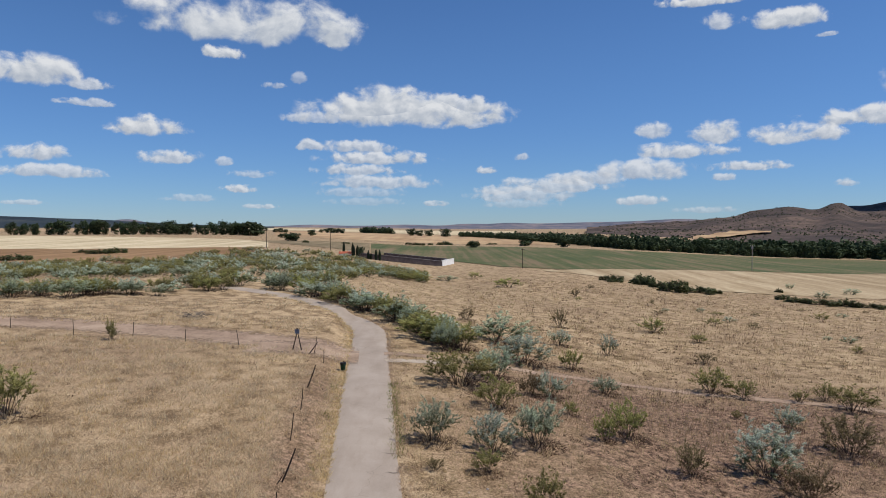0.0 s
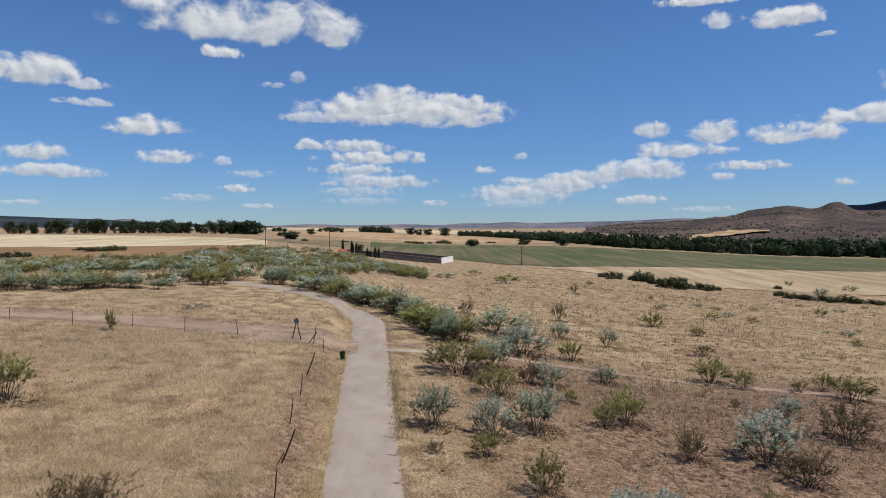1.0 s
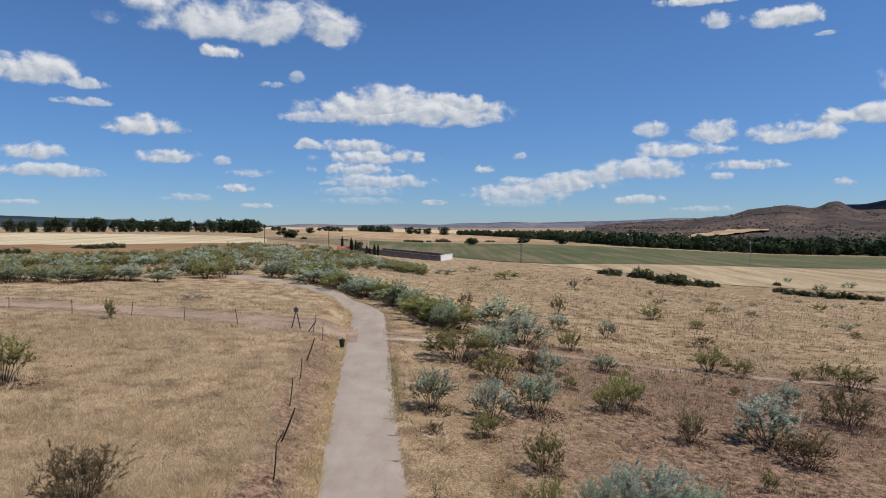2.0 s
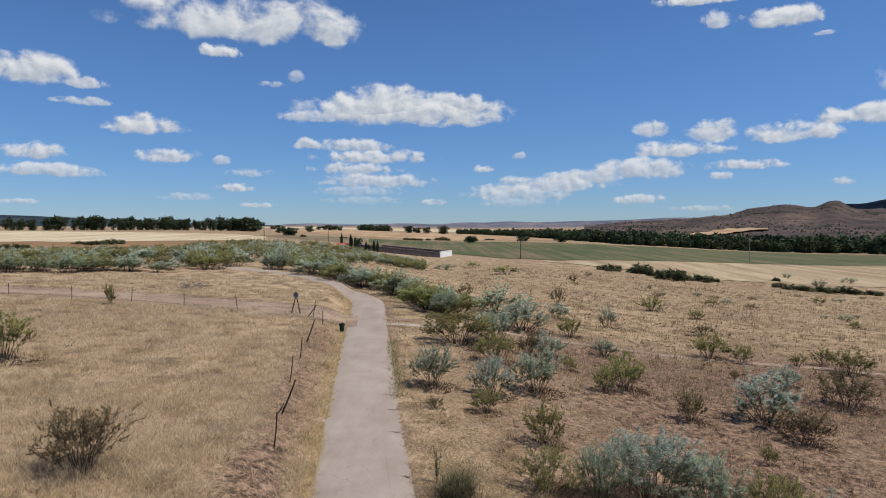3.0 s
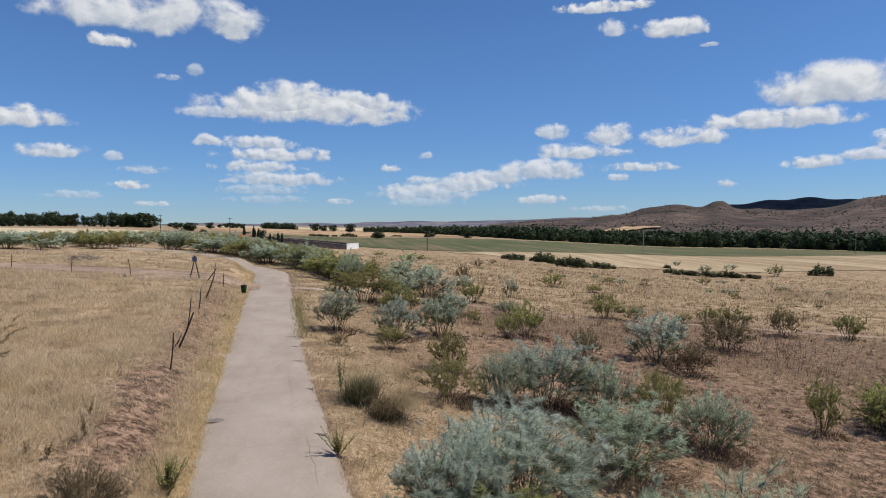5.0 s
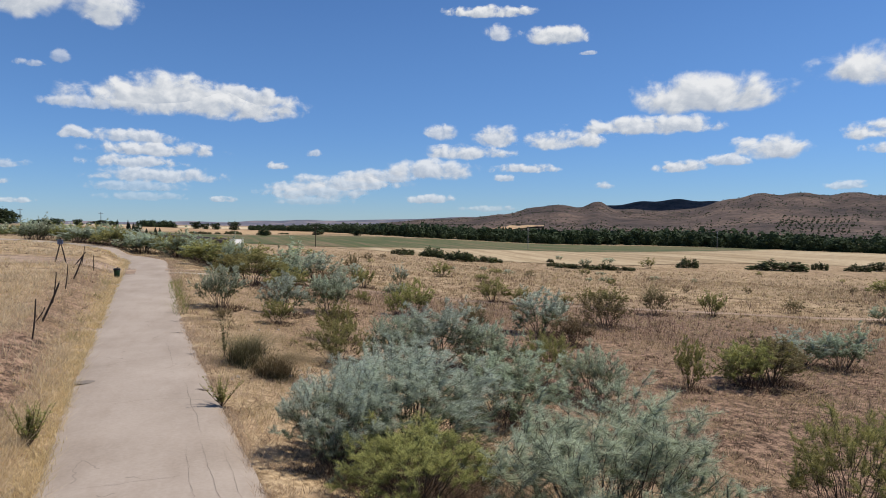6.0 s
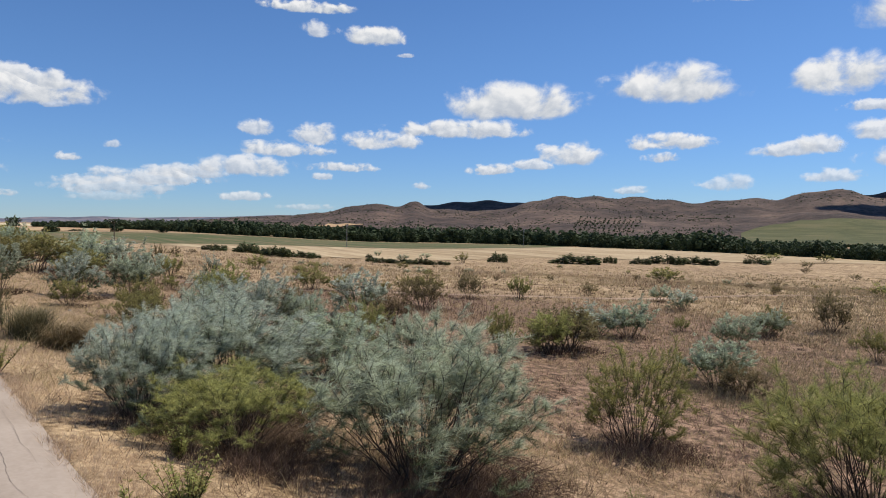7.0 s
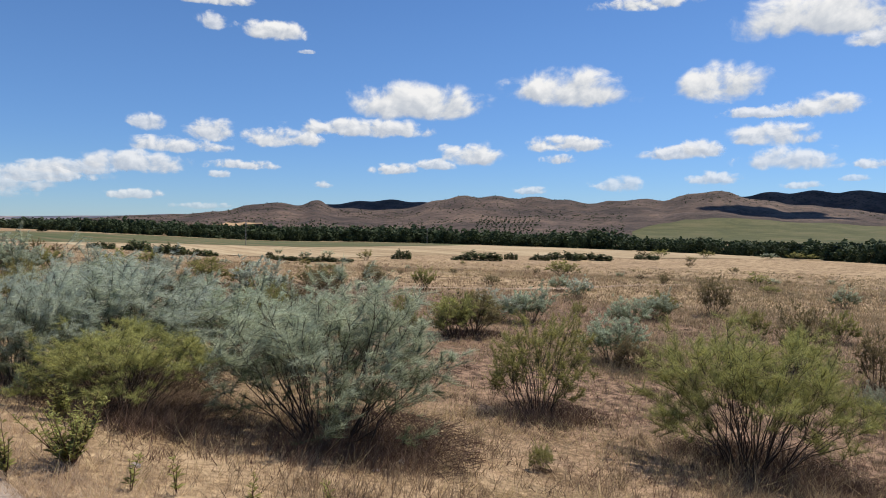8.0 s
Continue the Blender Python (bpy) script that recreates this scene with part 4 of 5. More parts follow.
def stake(high, lean, bend, r=0.045):
    """A crooked wooden stake leaning by some degrees, driven a little into the ground."""
    u = np.linspace(-0.12, 1.0, 7)
    line = np.stack([np.sin(radians(lean)) * u * high + bend * np.sin(u * 3), 0.5 * bend * np.sin(u * 4.0), np.cos(radians(lean)) * u * high], 1)
    v, f = tube(line, [r * 1.05, r, r, r * 0.95, r * 0.92, r * 0.88, r * 0.7], 7)
    b = Bag()
    b.add(v, f)
    n = len(v)
    tip = np.concatenate([v[-7:], line[-1:] + np.array([[0, 0, 0.012]])])
    b.add(tip, [(i, (i + 1) % 7, 7, 7) for i in range(7)])
    return b.mesh("stake", M_POST)


for x, y, high, lean, label in [
    (-8.76, 43.37, 1.52, 20, "dark weathered fence post leaning over the dry grass"), (-8.20, 38.58, 1.28, 6, "thin dark weathered fence post in dry grass"),
    (-7.69, 33.66, 1.41, 7, "thin dark weathered fence post in dry grass"), (-6.88, 28.5, 1.57, 22, "dark weathered fence post leaning over the dry grass"),
    (-6.16, 24.21, 1.31, 5, "thin dark weathered fence post in dry grass"), (-10.25, 53.41, 1.37, 9, "dark fence post standing beside a fallen brace"),
    (-9.09, 51.09, 1.03, 1, "short dark upright fence post beside the lane"), (-16.85, 55.4, 1.3, -8, "dark fence post leaning beside the dirt track"),
    (-30.9, 56.2, 1.23, -1, "grey upright fence post beside the dirt track"), (-26.3, 57.0, 1.2, 4, "grey upright fence post beside the dirt track"),
    (-21.4, 55.8, 1.05, 1, "grey upright fence post beside the dirt track"), (-37.5, 58.3, 1.0, 0, "grey upright fence post beside the dirt track"),
]:
    ob = new("fence_post", stake(high, lean, 0.02, 0.040 if lean > 15 else 0.027))
    ob.location = (x, y, land(x, y))
    tagged(ob, label, "fence post", "old fence posts")

brace = new("fence_brace", stake(1.15, 36, 0.02, 0.04))
brace.location = (-10.62, 53.2, land(-10.62, 53.2))
tagged(brace, "fallen wooden brace leaning on a fence post", "fence brace", "old fence posts")
brace = new("fence_brace", stake(0.62, 30, 0.03, 0.022))
brace.location = (-7.0, 28.1, land(-7.0, 28.1))
tagged(brace, "thin fallen brace lying against a leaning post", "fence brace", "old fence posts")

sign = thing("sign_post", -11.8, 54.4, "small grey-blue sign on two splayed dark legs", "sign")
for x0, lean in ((-0.38, 14), (0.34, -12)):
    leg = part("leg", stake(1.5, lean, 0.01, 0.045), None, sign)
    leg.location = (x0, 0, 0)
bm = bmesh.new()
box(bm, (-0.19, -0.035, 1.36), (0.19, -0.012, 1.70), 0.006)
plate = part("plate", bm, M_SIGN, sign, "faded grey-blue plate")
bm = bmesh.new()
for k, (w, z) in enumerate(((0.13, 1.61), (0.10, 1.55), (0.12, 1.47))):
    box(bm, (-w, -0.040, z), (w, -0.037, z + 0.022))
part("lettering", bm, M_POST, plate, "unreadable dark lines")
bm = bmesh.new()
box(bm, (-0.05, -0.05, 1.70), (0.06, 0.03, 1.80), 0.012)
part("cap", bm, M_POST, sign)


def lathe(profile, sides=20, seg=None):
    pr = np.asarray(profile, float)
    a = np.arange(sides) / sides * 2 * np.pi
    v = np.stack([pr[:, 0, None] * np.cos(a), pr[:, 0, None] * np.sin(a), np.repeat(pr[:, 1, None], sides, 1)], -1).reshape(-1, 3)
    i, j = np.meshgrid(np.arange(len(pr) - 1), np.arange(sides), indexing="ij")
    k = (j + 1) % sides
    return v, np.stack([i * sides + j, i * sides + k, (i + 1) * sides + k, (i + 1) * sides + j], -1).reshape(-1, 4)


def lathed(name, profile, material, sides=20):
    b = Bag()
    b.add(*lathe(profile, sides))
    return b.mesh(name, material, True)


litter = thing("litter_bin", -7.55, 50.7, "small dark green litter bin with black liner beside the lane", "litter bin")
part("body", lathed("bin_body", [(0.0, 0.06), (0.15, 0.06), (0.165, 0.08), (0.20, 0.52), (0.205, 0.56), (0.19, 0.56), (0.17, 0.12), (0.0, 0.12)], M_BIN), None, litter)
part("liner", lathed("bin_liner", [(0.185, 0.50), (0.212, 0.50), (0.235, 0.57), (0.225, 0.635), (0.195, 0.66), (0.15, 0.63), (0.12, 0.5), (0.0, 0.45)], M_BAG, 14), None, litter, "black plastic liner folded over the rim")
bm = bmesh.new()
box(bm, (-0.03, 0.19, -0.1), (0.03, 0.24, 0.72), 0.008)
part("post", bm, M_IRON, litter)
part("rim", lathed("bin_rim", [(0.205, 0.47), (0.218, 0.475), (0.222, 0.50), (0.216, 0.515), (0.205, 0.51)], M_BIN), None, litter)

# ---- heap of cut brushwood beside the track ----
def brush_heap(x, y, wide, high, n, seed):
    rng = np.random.default_rng(seed)
    ob = thing("brush_heap", x, y, "low heap of grey dead branches on dry grass", "brush heap")
    for k in range(n):
        a, r = rng.uniform(0, 6.28), wide * 0.5 * math.sqrt(rng.uniform(0, 1))
        c = np.array([math.cos(a) * r, 0.6 * math.sin(a) * r, high * rng.uniform(0.02, 1) * (1 - r / wide)])
        d = np.array([rng.normal(0, 1), rng.normal(0, 0.7), rng.normal(0, 0.28)])
        d *= rng.uniform(0.35, 0.9) / np.linalg.norm(d)
        b = Bag()
        b.add(*tube([c - d, c + rng.normal(0, 0.06, 3), c + d], [0.028, 0.02, 0.007], 5))
        part("branch", b.mesh("dead_branch", M_DEADWOOD), None, ob)


M_DEADWOOD = surface("grey_deadwood", (0.09, 0.075, 0.062), (0.17, 0.145, 0.12), (0.26, 0.225, 0.19), 5.0, 40.0)
brush_heap(-25.2, 68.5, 2.8, 0.75, 42, 5)

# ---- walled graveyard with cypresses, beyond the scrub ----
M_WALL = surface("dark_stone_wall", (0.085, 0.068, 0.066), (0.13, 0.105, 0.10), (0.18, 0.15, 0.14), 0.8, 6.0, 0.95, 0.0, 0.6, 0.06)
M_WHITE = surface("whitewash", (0.62, 0.60, 0.56), (0.76, 0.75, 0.72), (0.84, 0.83, 0.80), 0.5, 5.0, 0.9, 0.0, 0.2, 0.02)
M_TILE = surface("red_roof_tiles", (0.24, 0.06, 0.03), (0.36, 0.10, 0.055), (0.45, 0.15, 0.08), 1.5, 8.0, 0.85, 0.0, 0.5, 0.04)
M_DARKGLASS = surface("dark_pane", (0.02, 0.025, 0.03), (0.03, 0.035, 0.04), (0.05, 0.055, 0.06), 2.0, 9.0, 0.15)
M_STONE = surface("pale_coping", (0.22, 0.19, 0.175), (0.30, 0.265, 0.24), (0.38, 0.34, 0.31), 0.8, 6.0, 0.9)


def wall_run(parent, a, b, high, thick, material, name="wall"):
    """A straight wall between two plan points that follows the ground, with a coping."""
    a, b = Vector(a), Vector(b)
    n = max(int((b - a).length / 4), 1)
    along = (b - a).normalized()
    side = Vector((-along.y, along.x)) * thick / 2
    for nm, lo, hi, grow, m in ((name, -0.5, high, 1.0, material), ("coping", high, high + 0.16, 1.35, M_STONE if material is M_WALL else material)):
        bm = bmesh.new()
        rows_ = []
        for i in range(n + 1):
            p = a + (b - a) * i / n
            z = land(a.x, a.y) * (1 - i / n) + land(b.x, b.y) * i / n
            rows_.append([bm.verts.new((q.x, q.y, z + h)) for q, h in ((p - side * grow, lo), (p + side * grow, lo), (p + side * grow, hi), (p - side * grow, hi))])
        for r0, r1 in zip(rows_, rows_[1:]):
            for k in range(4):
                bm.faces.new((r0[k], r0[(k + 1) % 4], r1[(k + 1) % 4], r1[k]))
        bm.faces.new(rows_[0])
        bm.faces.new(rows_[-1][::-1])
        bmesh.ops.recalc_face_normals(bm, faces=bm.faces[:])
        part(nm, bm, m, parent)


yard = tagged(new("graveyard_wall"), "long dark stone boundary wall with one whitewashed end", "wall")
C0, C1, C2, C3 = (-31.0, 246.0), (-0.4, 249.5), (4.2, 268.0), (-24.0, 275.0)
wall_run(yard, C0, C1, 1.75, 0.4, M_WALL)
wall_run(yard, C1, C2, 2.0, 0.4, M_WHITE, "white_wall")
wall_run(yard, C2, C3, 1.7, 0.4, M_WALL)
for i in range(13):
    bm = bmesh.new()
    f = 0.25 + 0.72 * i / 12
    x, y = C2[0] + (C3[0] - C2[0]) * f, C2[1] + (C3[1] - C2[1]) * f - 0.5
    z = land(*C2) * (1 - f) + land(*C3) * f
    box(bm, (x - 0.22, y - 0.2, z), (x + 0.22, y + 0.2, z + 1.9), 0.03)
    part("pier", bm, M_WALL, yard)


def cottage(x, y, turn):
    z = land(x, y)
    h = thing("cottage", x, y, "small white house with a red tiled roof among cypresses", "house", z=z - 1.2, turn=turn, size=0.66)
    bm = bmesh.new()
    box(bm, (-3.4, -2.4, -0.6), (3.4, 2.4, 3.0), 0.03)
    part("wall", bm, M_WHITE, h)
    bm = bmesh.new()
    p = [bm.verts.new(q) for q in ((-3.8, -2.85, 2.95), (3.8, -2.85, 2.95), (3.8, 2.85, 2.95), (-3.8, 2.85, 2.95), (-3.8, 0, 4.25), (3.8, 0, 4.25), (-3.8, -2.85, 3.1), (3.8, -2.85, 3.1), (3.8, 2.85, 3.1), (-3.8, 2.85, 3.1))]
    for q in ((0, 3, 2, 1), (0, 1, 7, 6), (2, 3, 9, 8), (6, 7, 5, 4), (8, 9, 4, 5), (1, 2, 8, 5, 7), (3, 0, 6, 4, 9)):
        bm.faces.new([p[k] for k in q])
    bmesh.ops.recalc_face_normals(bm, faces=bm.faces[:])
    roof = part("roof", bm, M_TILE, h, "red tiled gable roof")
    bm = bmesh.new()
    box(bm, (1.6, 0.5, 3.4), (2.2, 1.1, 4.9), 0.03)
    part("chimney", bm, M_WHITE, roof)
    for wx in (-2.0, 1.9):
        bm = bmesh.new()
        box(bm, (wx - 0.45, -2.43, 1.0), (wx + 0.45, -2.38, 2.1), 0.01)
        win = part("window", bm, M_DARKGLASS, h, "dark window")
        bm = bmesh.new()
        box(bm, (wx - 0.55, -2.50, 0.9), (wx + 0.55, -2.38, 1.0), 0.01)
        part("sill", bm, M_STONE, win)
    bm = bmesh.new()
    box(bm, (-0.5, -2.44, 0.0), (0.45, -2.38, 2.05), 0.01)
    part("door", bm, M_IRON, h, "dark door")


cottage(-36.2, 251.0, 0.15)


# ---- trees ----
TREE_MESH = {}


def tree(kind, x, y, high, wide, label, group, category="tree"):
    if kind not in TREE_MESH:
        k = int(kind[-1])
        if kind.startswith("cypress"):
            lobes = [(0, 0, 0.05 + 0.88 * i / 17, 0.34 * math.sin(math.pi * min(0.97, 0.25 + 0.72 * i / 17)) ** 0.7 + 0.03, 0.075) for i in range(18)]
            cr = crown(40 + k, 1600, lobes, 0.05, (1, 1)).mesh("cypress_crown", M_CYPRESS)
        else:
            cr = crown(60 + k, 1000, round_lobes(k, 9, 1.2), 0.040, (1.5, 1.05)).mesh("tree_crown", M_DARKTREE)
        b = Bag()
        b.add(*tube([(0, 0, -0.03), (0.005, 0.004, 0.12), (-0.004, 0.006, 0.3), (0.004, 0, 0.62)], [0.024, 0.019, 0.015, 0.006], 7))
        for q in range(4):
            a = q * 1.7 + k
            b.add(*tube([(0, 0, 0.26 + 0.07 * q), (0.08 * math.cos(a), 0.08 * math.sin(a), 0.38 + 0.07 * q), (0.17 * math.cos(a), 0.17 * math.sin(a), 0.5 + 0.07 * q)], [0.010, 0.007, 0.003], 5))
        TREE_MESH[kind] = b.mesh("trunk", M_BARK), cr
    ob = thing("tree" if category == "tree" else category, x, y, label, category, group, z=land(x, y) - 0.1, turn=(x * 3.1 + y) % 6.28)
    ob.scale = (wide, wide, high)
    part("trunk", TREE_MESH[kind][0], None, ob)
    part("crown", TREE_MESH[kind][1], None, ob)
    return ob


for i, (x, y, high, wide) in enumerate([(-37.6, 256, 5.4, 1.5), (-33.4, 250, 5.4, 1.6), (-32.2, 244, 4.6, 1.5), (-31.0, 244, 4.8, 1.5), (-27.0, 244, 3.4, 1.4), (-26.0, 244, 2.6, 1.4), (-24.2, 244, 4.2, 1.5), (-22.9, 244, 4.2, 1.4)]):
    tree("cypress%d" % (i % 2), x, y, high, wide, "slender dark green cypress beside the graveyard wall", "cypresses", "cypress")
tree("broad3", -30.0, 247, 4.3, 2.9, "dark round evergreen tree beside the cypresses", "trees by the graveyard")

# row of trees behind the pale field
rng = random.Random(11)
for i in range(50):
    a = -32.6 + 16.0 * (i + rng.uniform(-0.4, 0.4)) / 49
    if i in (6, 7, 11, 12, 20, 31, 38):
        continue
    d = 585 - 1.2 * (a + 33) + rng.uniform(-6, 6)
    hi = rng.uniform(7.6, 11.6) * (0.85 if i < 6 else 1)
    tree("broad%d" % (i % 3), d * math.sin(radians(a)), d * math.cos(radians(a)), hi, hi * rng.uniform(0.55, 1.0), "dark green leafy tree in a row behind a stubble field", "row of field trees")
for a, d, hi in ((-15.9, 560, 11.5), (-15.4, 562, 10.5), (-35, 575, 8.0), (7.0, 520, 9.5), (10.2, 505, 8.0), (2.6, 470, 5.0), (-11, 640, 6), (-10.2, 960, 5), (-9.7, 960, 7), (-9.3, 962, 7.5), (-8.9, 960, 7), (-8.5, 958, 6.5), (-13.9, 838, 5), (-13.5, 836, 5.5), (-13.1, 838, 4.5), (-12.9, 429, 5), (-12.4, 430, 5.5), (-13.45, 513, 3.2), (-2.7, 1000, 11), (-2.0, 1000, 9), (-1.2, 1000, 10), (0.2, 980, 12)):
    tree("broad%d" % (int(d) % 3), d * math.sin(radians(a)), d * math.cos(radians(a)), hi, hi * 1.45, "dark green field tree standing in the farmland", "field trees")


def far_wood(name, near, high, az0, az1, step, depth, label, seed):
    """A wood along a bearing range: trees in staggered rows, joined into one mesh of leaf clumps and trunks."""
    rng = random.Random(seed)
    bag, wood = Bag(), Bag()
    kinds = []
    for k in range(5):
        for n, size in ((560, 0.050), (170, 0.085)):
            c = crown(200 + k, n, round_lobes(20 + k, 10, 1.0), size, (1.45, 1.08))
            kinds.append((np.concatenate(c.v), np.concatenate(c.f), np.concatenate(c.a)))
    a = az0
    while a < az1:
        lo = lerp(a, near)
        for row in range(3):
            d = lo + depth * (row + rng.uniform(-0.4, 0.4)) / 2.2
            b = a + rng.uniform(-0.5, 0.5) * step / lo * 57
            x, y = d * math.sin(radians(b)), d * math.cos(radians(b))
            h = lerp(b, high) * rng.uniform(0.78, 1.02) * (0.7 if row == 0 and rng.random() < 0.4 else 1)
            w = h * rng.uniform(0.85, 1.4)
            v, f, al = kinds[2 * rng.randrange(5) + (row > 0)]
            t = rng.uniform(0, 6.28)
            c, s = math.cos(t), math.sin(t)
            z = land(x, y)
            bag.add(np.stack([(v[:, 0] * c - v[:, 1] * s) * w + x, (v[:, 0] * s + v[:, 1] * c) * w + y, (v[:, 2] - 0.26) * h * 1.25 + z], 1), f, al)
            wood.add(*tube([(x, y, z - 0.3), (x, y, z + h * 0.3), (x, y, z + h * 0.6)], [h * 0.02, h * 0.016, h * 0.008], 5))
        a += max(3.2, 0.44 * lerp(a, high)) * step / 6.5 / lo * 57.3
    ob = tagged(new(name, bag.mesh(name, M_DARKTREE)), label, "woodland", "", "stuff")
    tagged(new(name + "_trunks", wood.mesh(name + "_trunks", M_BARK)), "grey trunks of the valley wood", "woodland", "", "stuff")


far_wood("river_wood", [(2, 1000), (5, 830), (7.6, 690), (11, 575), (15, 500), (23, 525), (33, 560), (42, 512), (51, 465), (60, 395), (68, 332), (74, 297), (92, 250)], [(2, 8), (7, 9), (11, 10), (15, 10.5), (23, 12.2), (33, 14), (40, 13.2), (44, 12), (48, 10.5), (52, 12), (55, 15), (57.3, 8), (62, 8.5), (66, 7.5), (74, 8.5), (92, 9)], 1.5, 79, 6.5, 34, "dark green riverside wood across the valley floor", 3)
far_wood("field_copse", [(-8, 1150), (0, 1150)], [(-8, 11), (-4, 12), (0, 9)], -6.8, -4.0, 9, 40, "dark green copse on the far plain", 8)

# ---- poles ----
def pole(x, y, high, name, label, arm):
    ob = thing(name, x, y, label, "utility pole", "poles of the valley")
    b = Bag()
    b.add(*tube([(0, 0, -0.4), (0, 0, high * 0.5), (0, 0, high)], [0.16, 0.13, 0.10], 9))
    part("shaft", b.mesh("shaft", M_STONE if arm else M_BARK, True), None, ob)
    bm = bmesh.new()
    box(bm, (-0.9, -0.06, high - 0.55), (0.9, 0.06, high - 0.42), 0.01)
    part("crossarm", bm, M_IRON, ob)
    for px in (-0.8, 0.0, 0.8):
        i = part("insulator", lathed("insulator", [(0, 0), (0.05, 0), (0.08, 0.06), (0.05, 0.12), (0.07, 0.2), (0.03, 0.26), (0, 0.27)], M_WHITE, 9), None, ob)
        i.location = (px, 0, high - 0.42)
    if arm:
        bm = bmesh.new()
        box(bm, (-0.35, -0.22, high - 1.7), (0.35, 0.22, high - 0.7), 0.03)
        part("transformer", bm, M_STONE, ob, "grey transformer box")


pole(28.7, 243.2, 7.2, "utility_pole", "thin dark wooden pole at the crop field's edge", False)
pole(130.3, 284.5, 11.0, "utility_pole", "grey pole with transformer in the crop field", True)
pole(283, 343, 11.5, "utility_pole", "grey pole with transformer before the riverside wood", True)
pole(-80, 306, 8.5, "utility_pole", "thin dark wooden pole in the brown field", False)
pole(-50, 300, 8.0, "utility_pole", "thin dark wooden pole behind the scrub", False)

# low dark bushes along the tracks between the fields
for a, d, wide, high in ((-2.9, 498, 5, 2.0), (-2.3, 498, 6, 2.4), (-1.8, 499, 5, 2.0), (-0.3, 530, 5, 3.0), (0.2, 530, 6, 3.8), (0.6, 531, 4, 2.6), (-1.05, 517, 4, 1.9), (2.3, 509, 6, 4.4), (2.8, 510, 6, 3.6), (-11.5, 398, 4, 2.0), (-8.2, 417, 5, 1.3), (4.1, 558, 9, 1.6)):
    bush("H", d * math.sin(radians(a)), d * math.cos(radians(a)), wide, high)

# ---- clouds, far behind everything ----
def cloud_material():
    m = bpy.data.materials.new("glowing_cloud")
    m.use_nodes = True
    t = m.node_tree
    t.nodes.clear()
    puff = t.nodes.new("ShaderNodeAttribute")
    puff.attribute_name = "puff"
    span = t.nodes.new("ShaderNodeAttribute")
    span.attribute_name = "span"
    xyz = t.nodes.new("ShaderNodeSeparateXYZ")
    t.links.new(span.outputs["Vector"], xyz.inputs[0])
    u, v, thick = xyz.outputs
    p = puff.outputs["Vector"]
    n = noise_node(t, 0.85, 9.0, 0.56, p, 0.25)
    lift = t.nodes.new("ShaderNodeVectorMath")
    lift.inputs[1].default_value = (0.22, 0.0, 0.30)
    t.links.new(p, lift.inputs[0])
    n2 = noise_node(t, 0.85, 7.0, 0.55, lift.outputs[0], 0.25)
    below = calc(t, "MULTIPLY", calc(t, "MINIMUM", v, 0.0), 1.8)
    vv = calc(t, "ADD", calc(t, "MAXIMUM", v, 0.0), below)
    r2 = calc(t, "ADD", calc(t, "MULTIPLY", u, u), calc(t, "MULTIPLY", vv, vv))
    body = calc(t, "ADD", calc(t, "SUBTRACT", 0.72, calc(t, "MULTIPLY", r2, 1.15)), calc(t, "MULTIPLY", calc(t, "SUBTRACT", n, 0.5), 2.3))
    rim = calc(t, "SUBTRACT", 1.0, calc(t, "POWER", calc(t, "MAXIMUM", calc(t, "ABSOLUTE", u), calc(t, "ABSOLUTE", v)), 6.0), True)
    soft = t.nodes.new("ShaderNodeMapRange")
    soft.interpolation_type = "SMOOTHSTEP"
    soft.inputs["From Min"].default_value, soft.inputs["From Max"].default_value = 0.0, 0.58
    t.links.new(calc(t, "MULTIPLY", body, rim), soft.inputs["Value"])
    alpha = calc(t, "MULTIPLY", soft.outputs[0], thick, True)
    # the glow colour carries the bright sunward tops and the shade of the undersides
    painted_light = calc(t, "ADD", calc(t, "MULTIPLY", v, 0.72), calc(t, "ADD", calc(t, "MULTIPLY", calc(t, "SUBTRACT", n, n2), 1.9), 0.60))
    col = ramp(t, painted_light, [(0.05, (0.36, 0.41, 0.50)), (0.5, (0.50, 0.54, 0.60)), (1.0, (0.76, 0.77, 0.785))])
    em = t.nodes.new("ShaderNodeEmission")
    t.links.new(col, em.inputs["Color"])
    tr = t.nodes.new("ShaderNodeBsdfTransparent")
    mx = t.nodes.new("ShaderNodeMixShader")
    t.links.new(alpha, mx.inputs[0])
    t.links.new(tr.outputs[0], mx.inputs[1])
    t.links.new(em.outputs[0], mx.inputs[2])
    ou = t.nodes.new("ShaderNodeOutputMaterial")
    t.links.new(mx.outputs[0], ou.inputs["Surface"])
    return m


M_CLOUD = cloud_material()


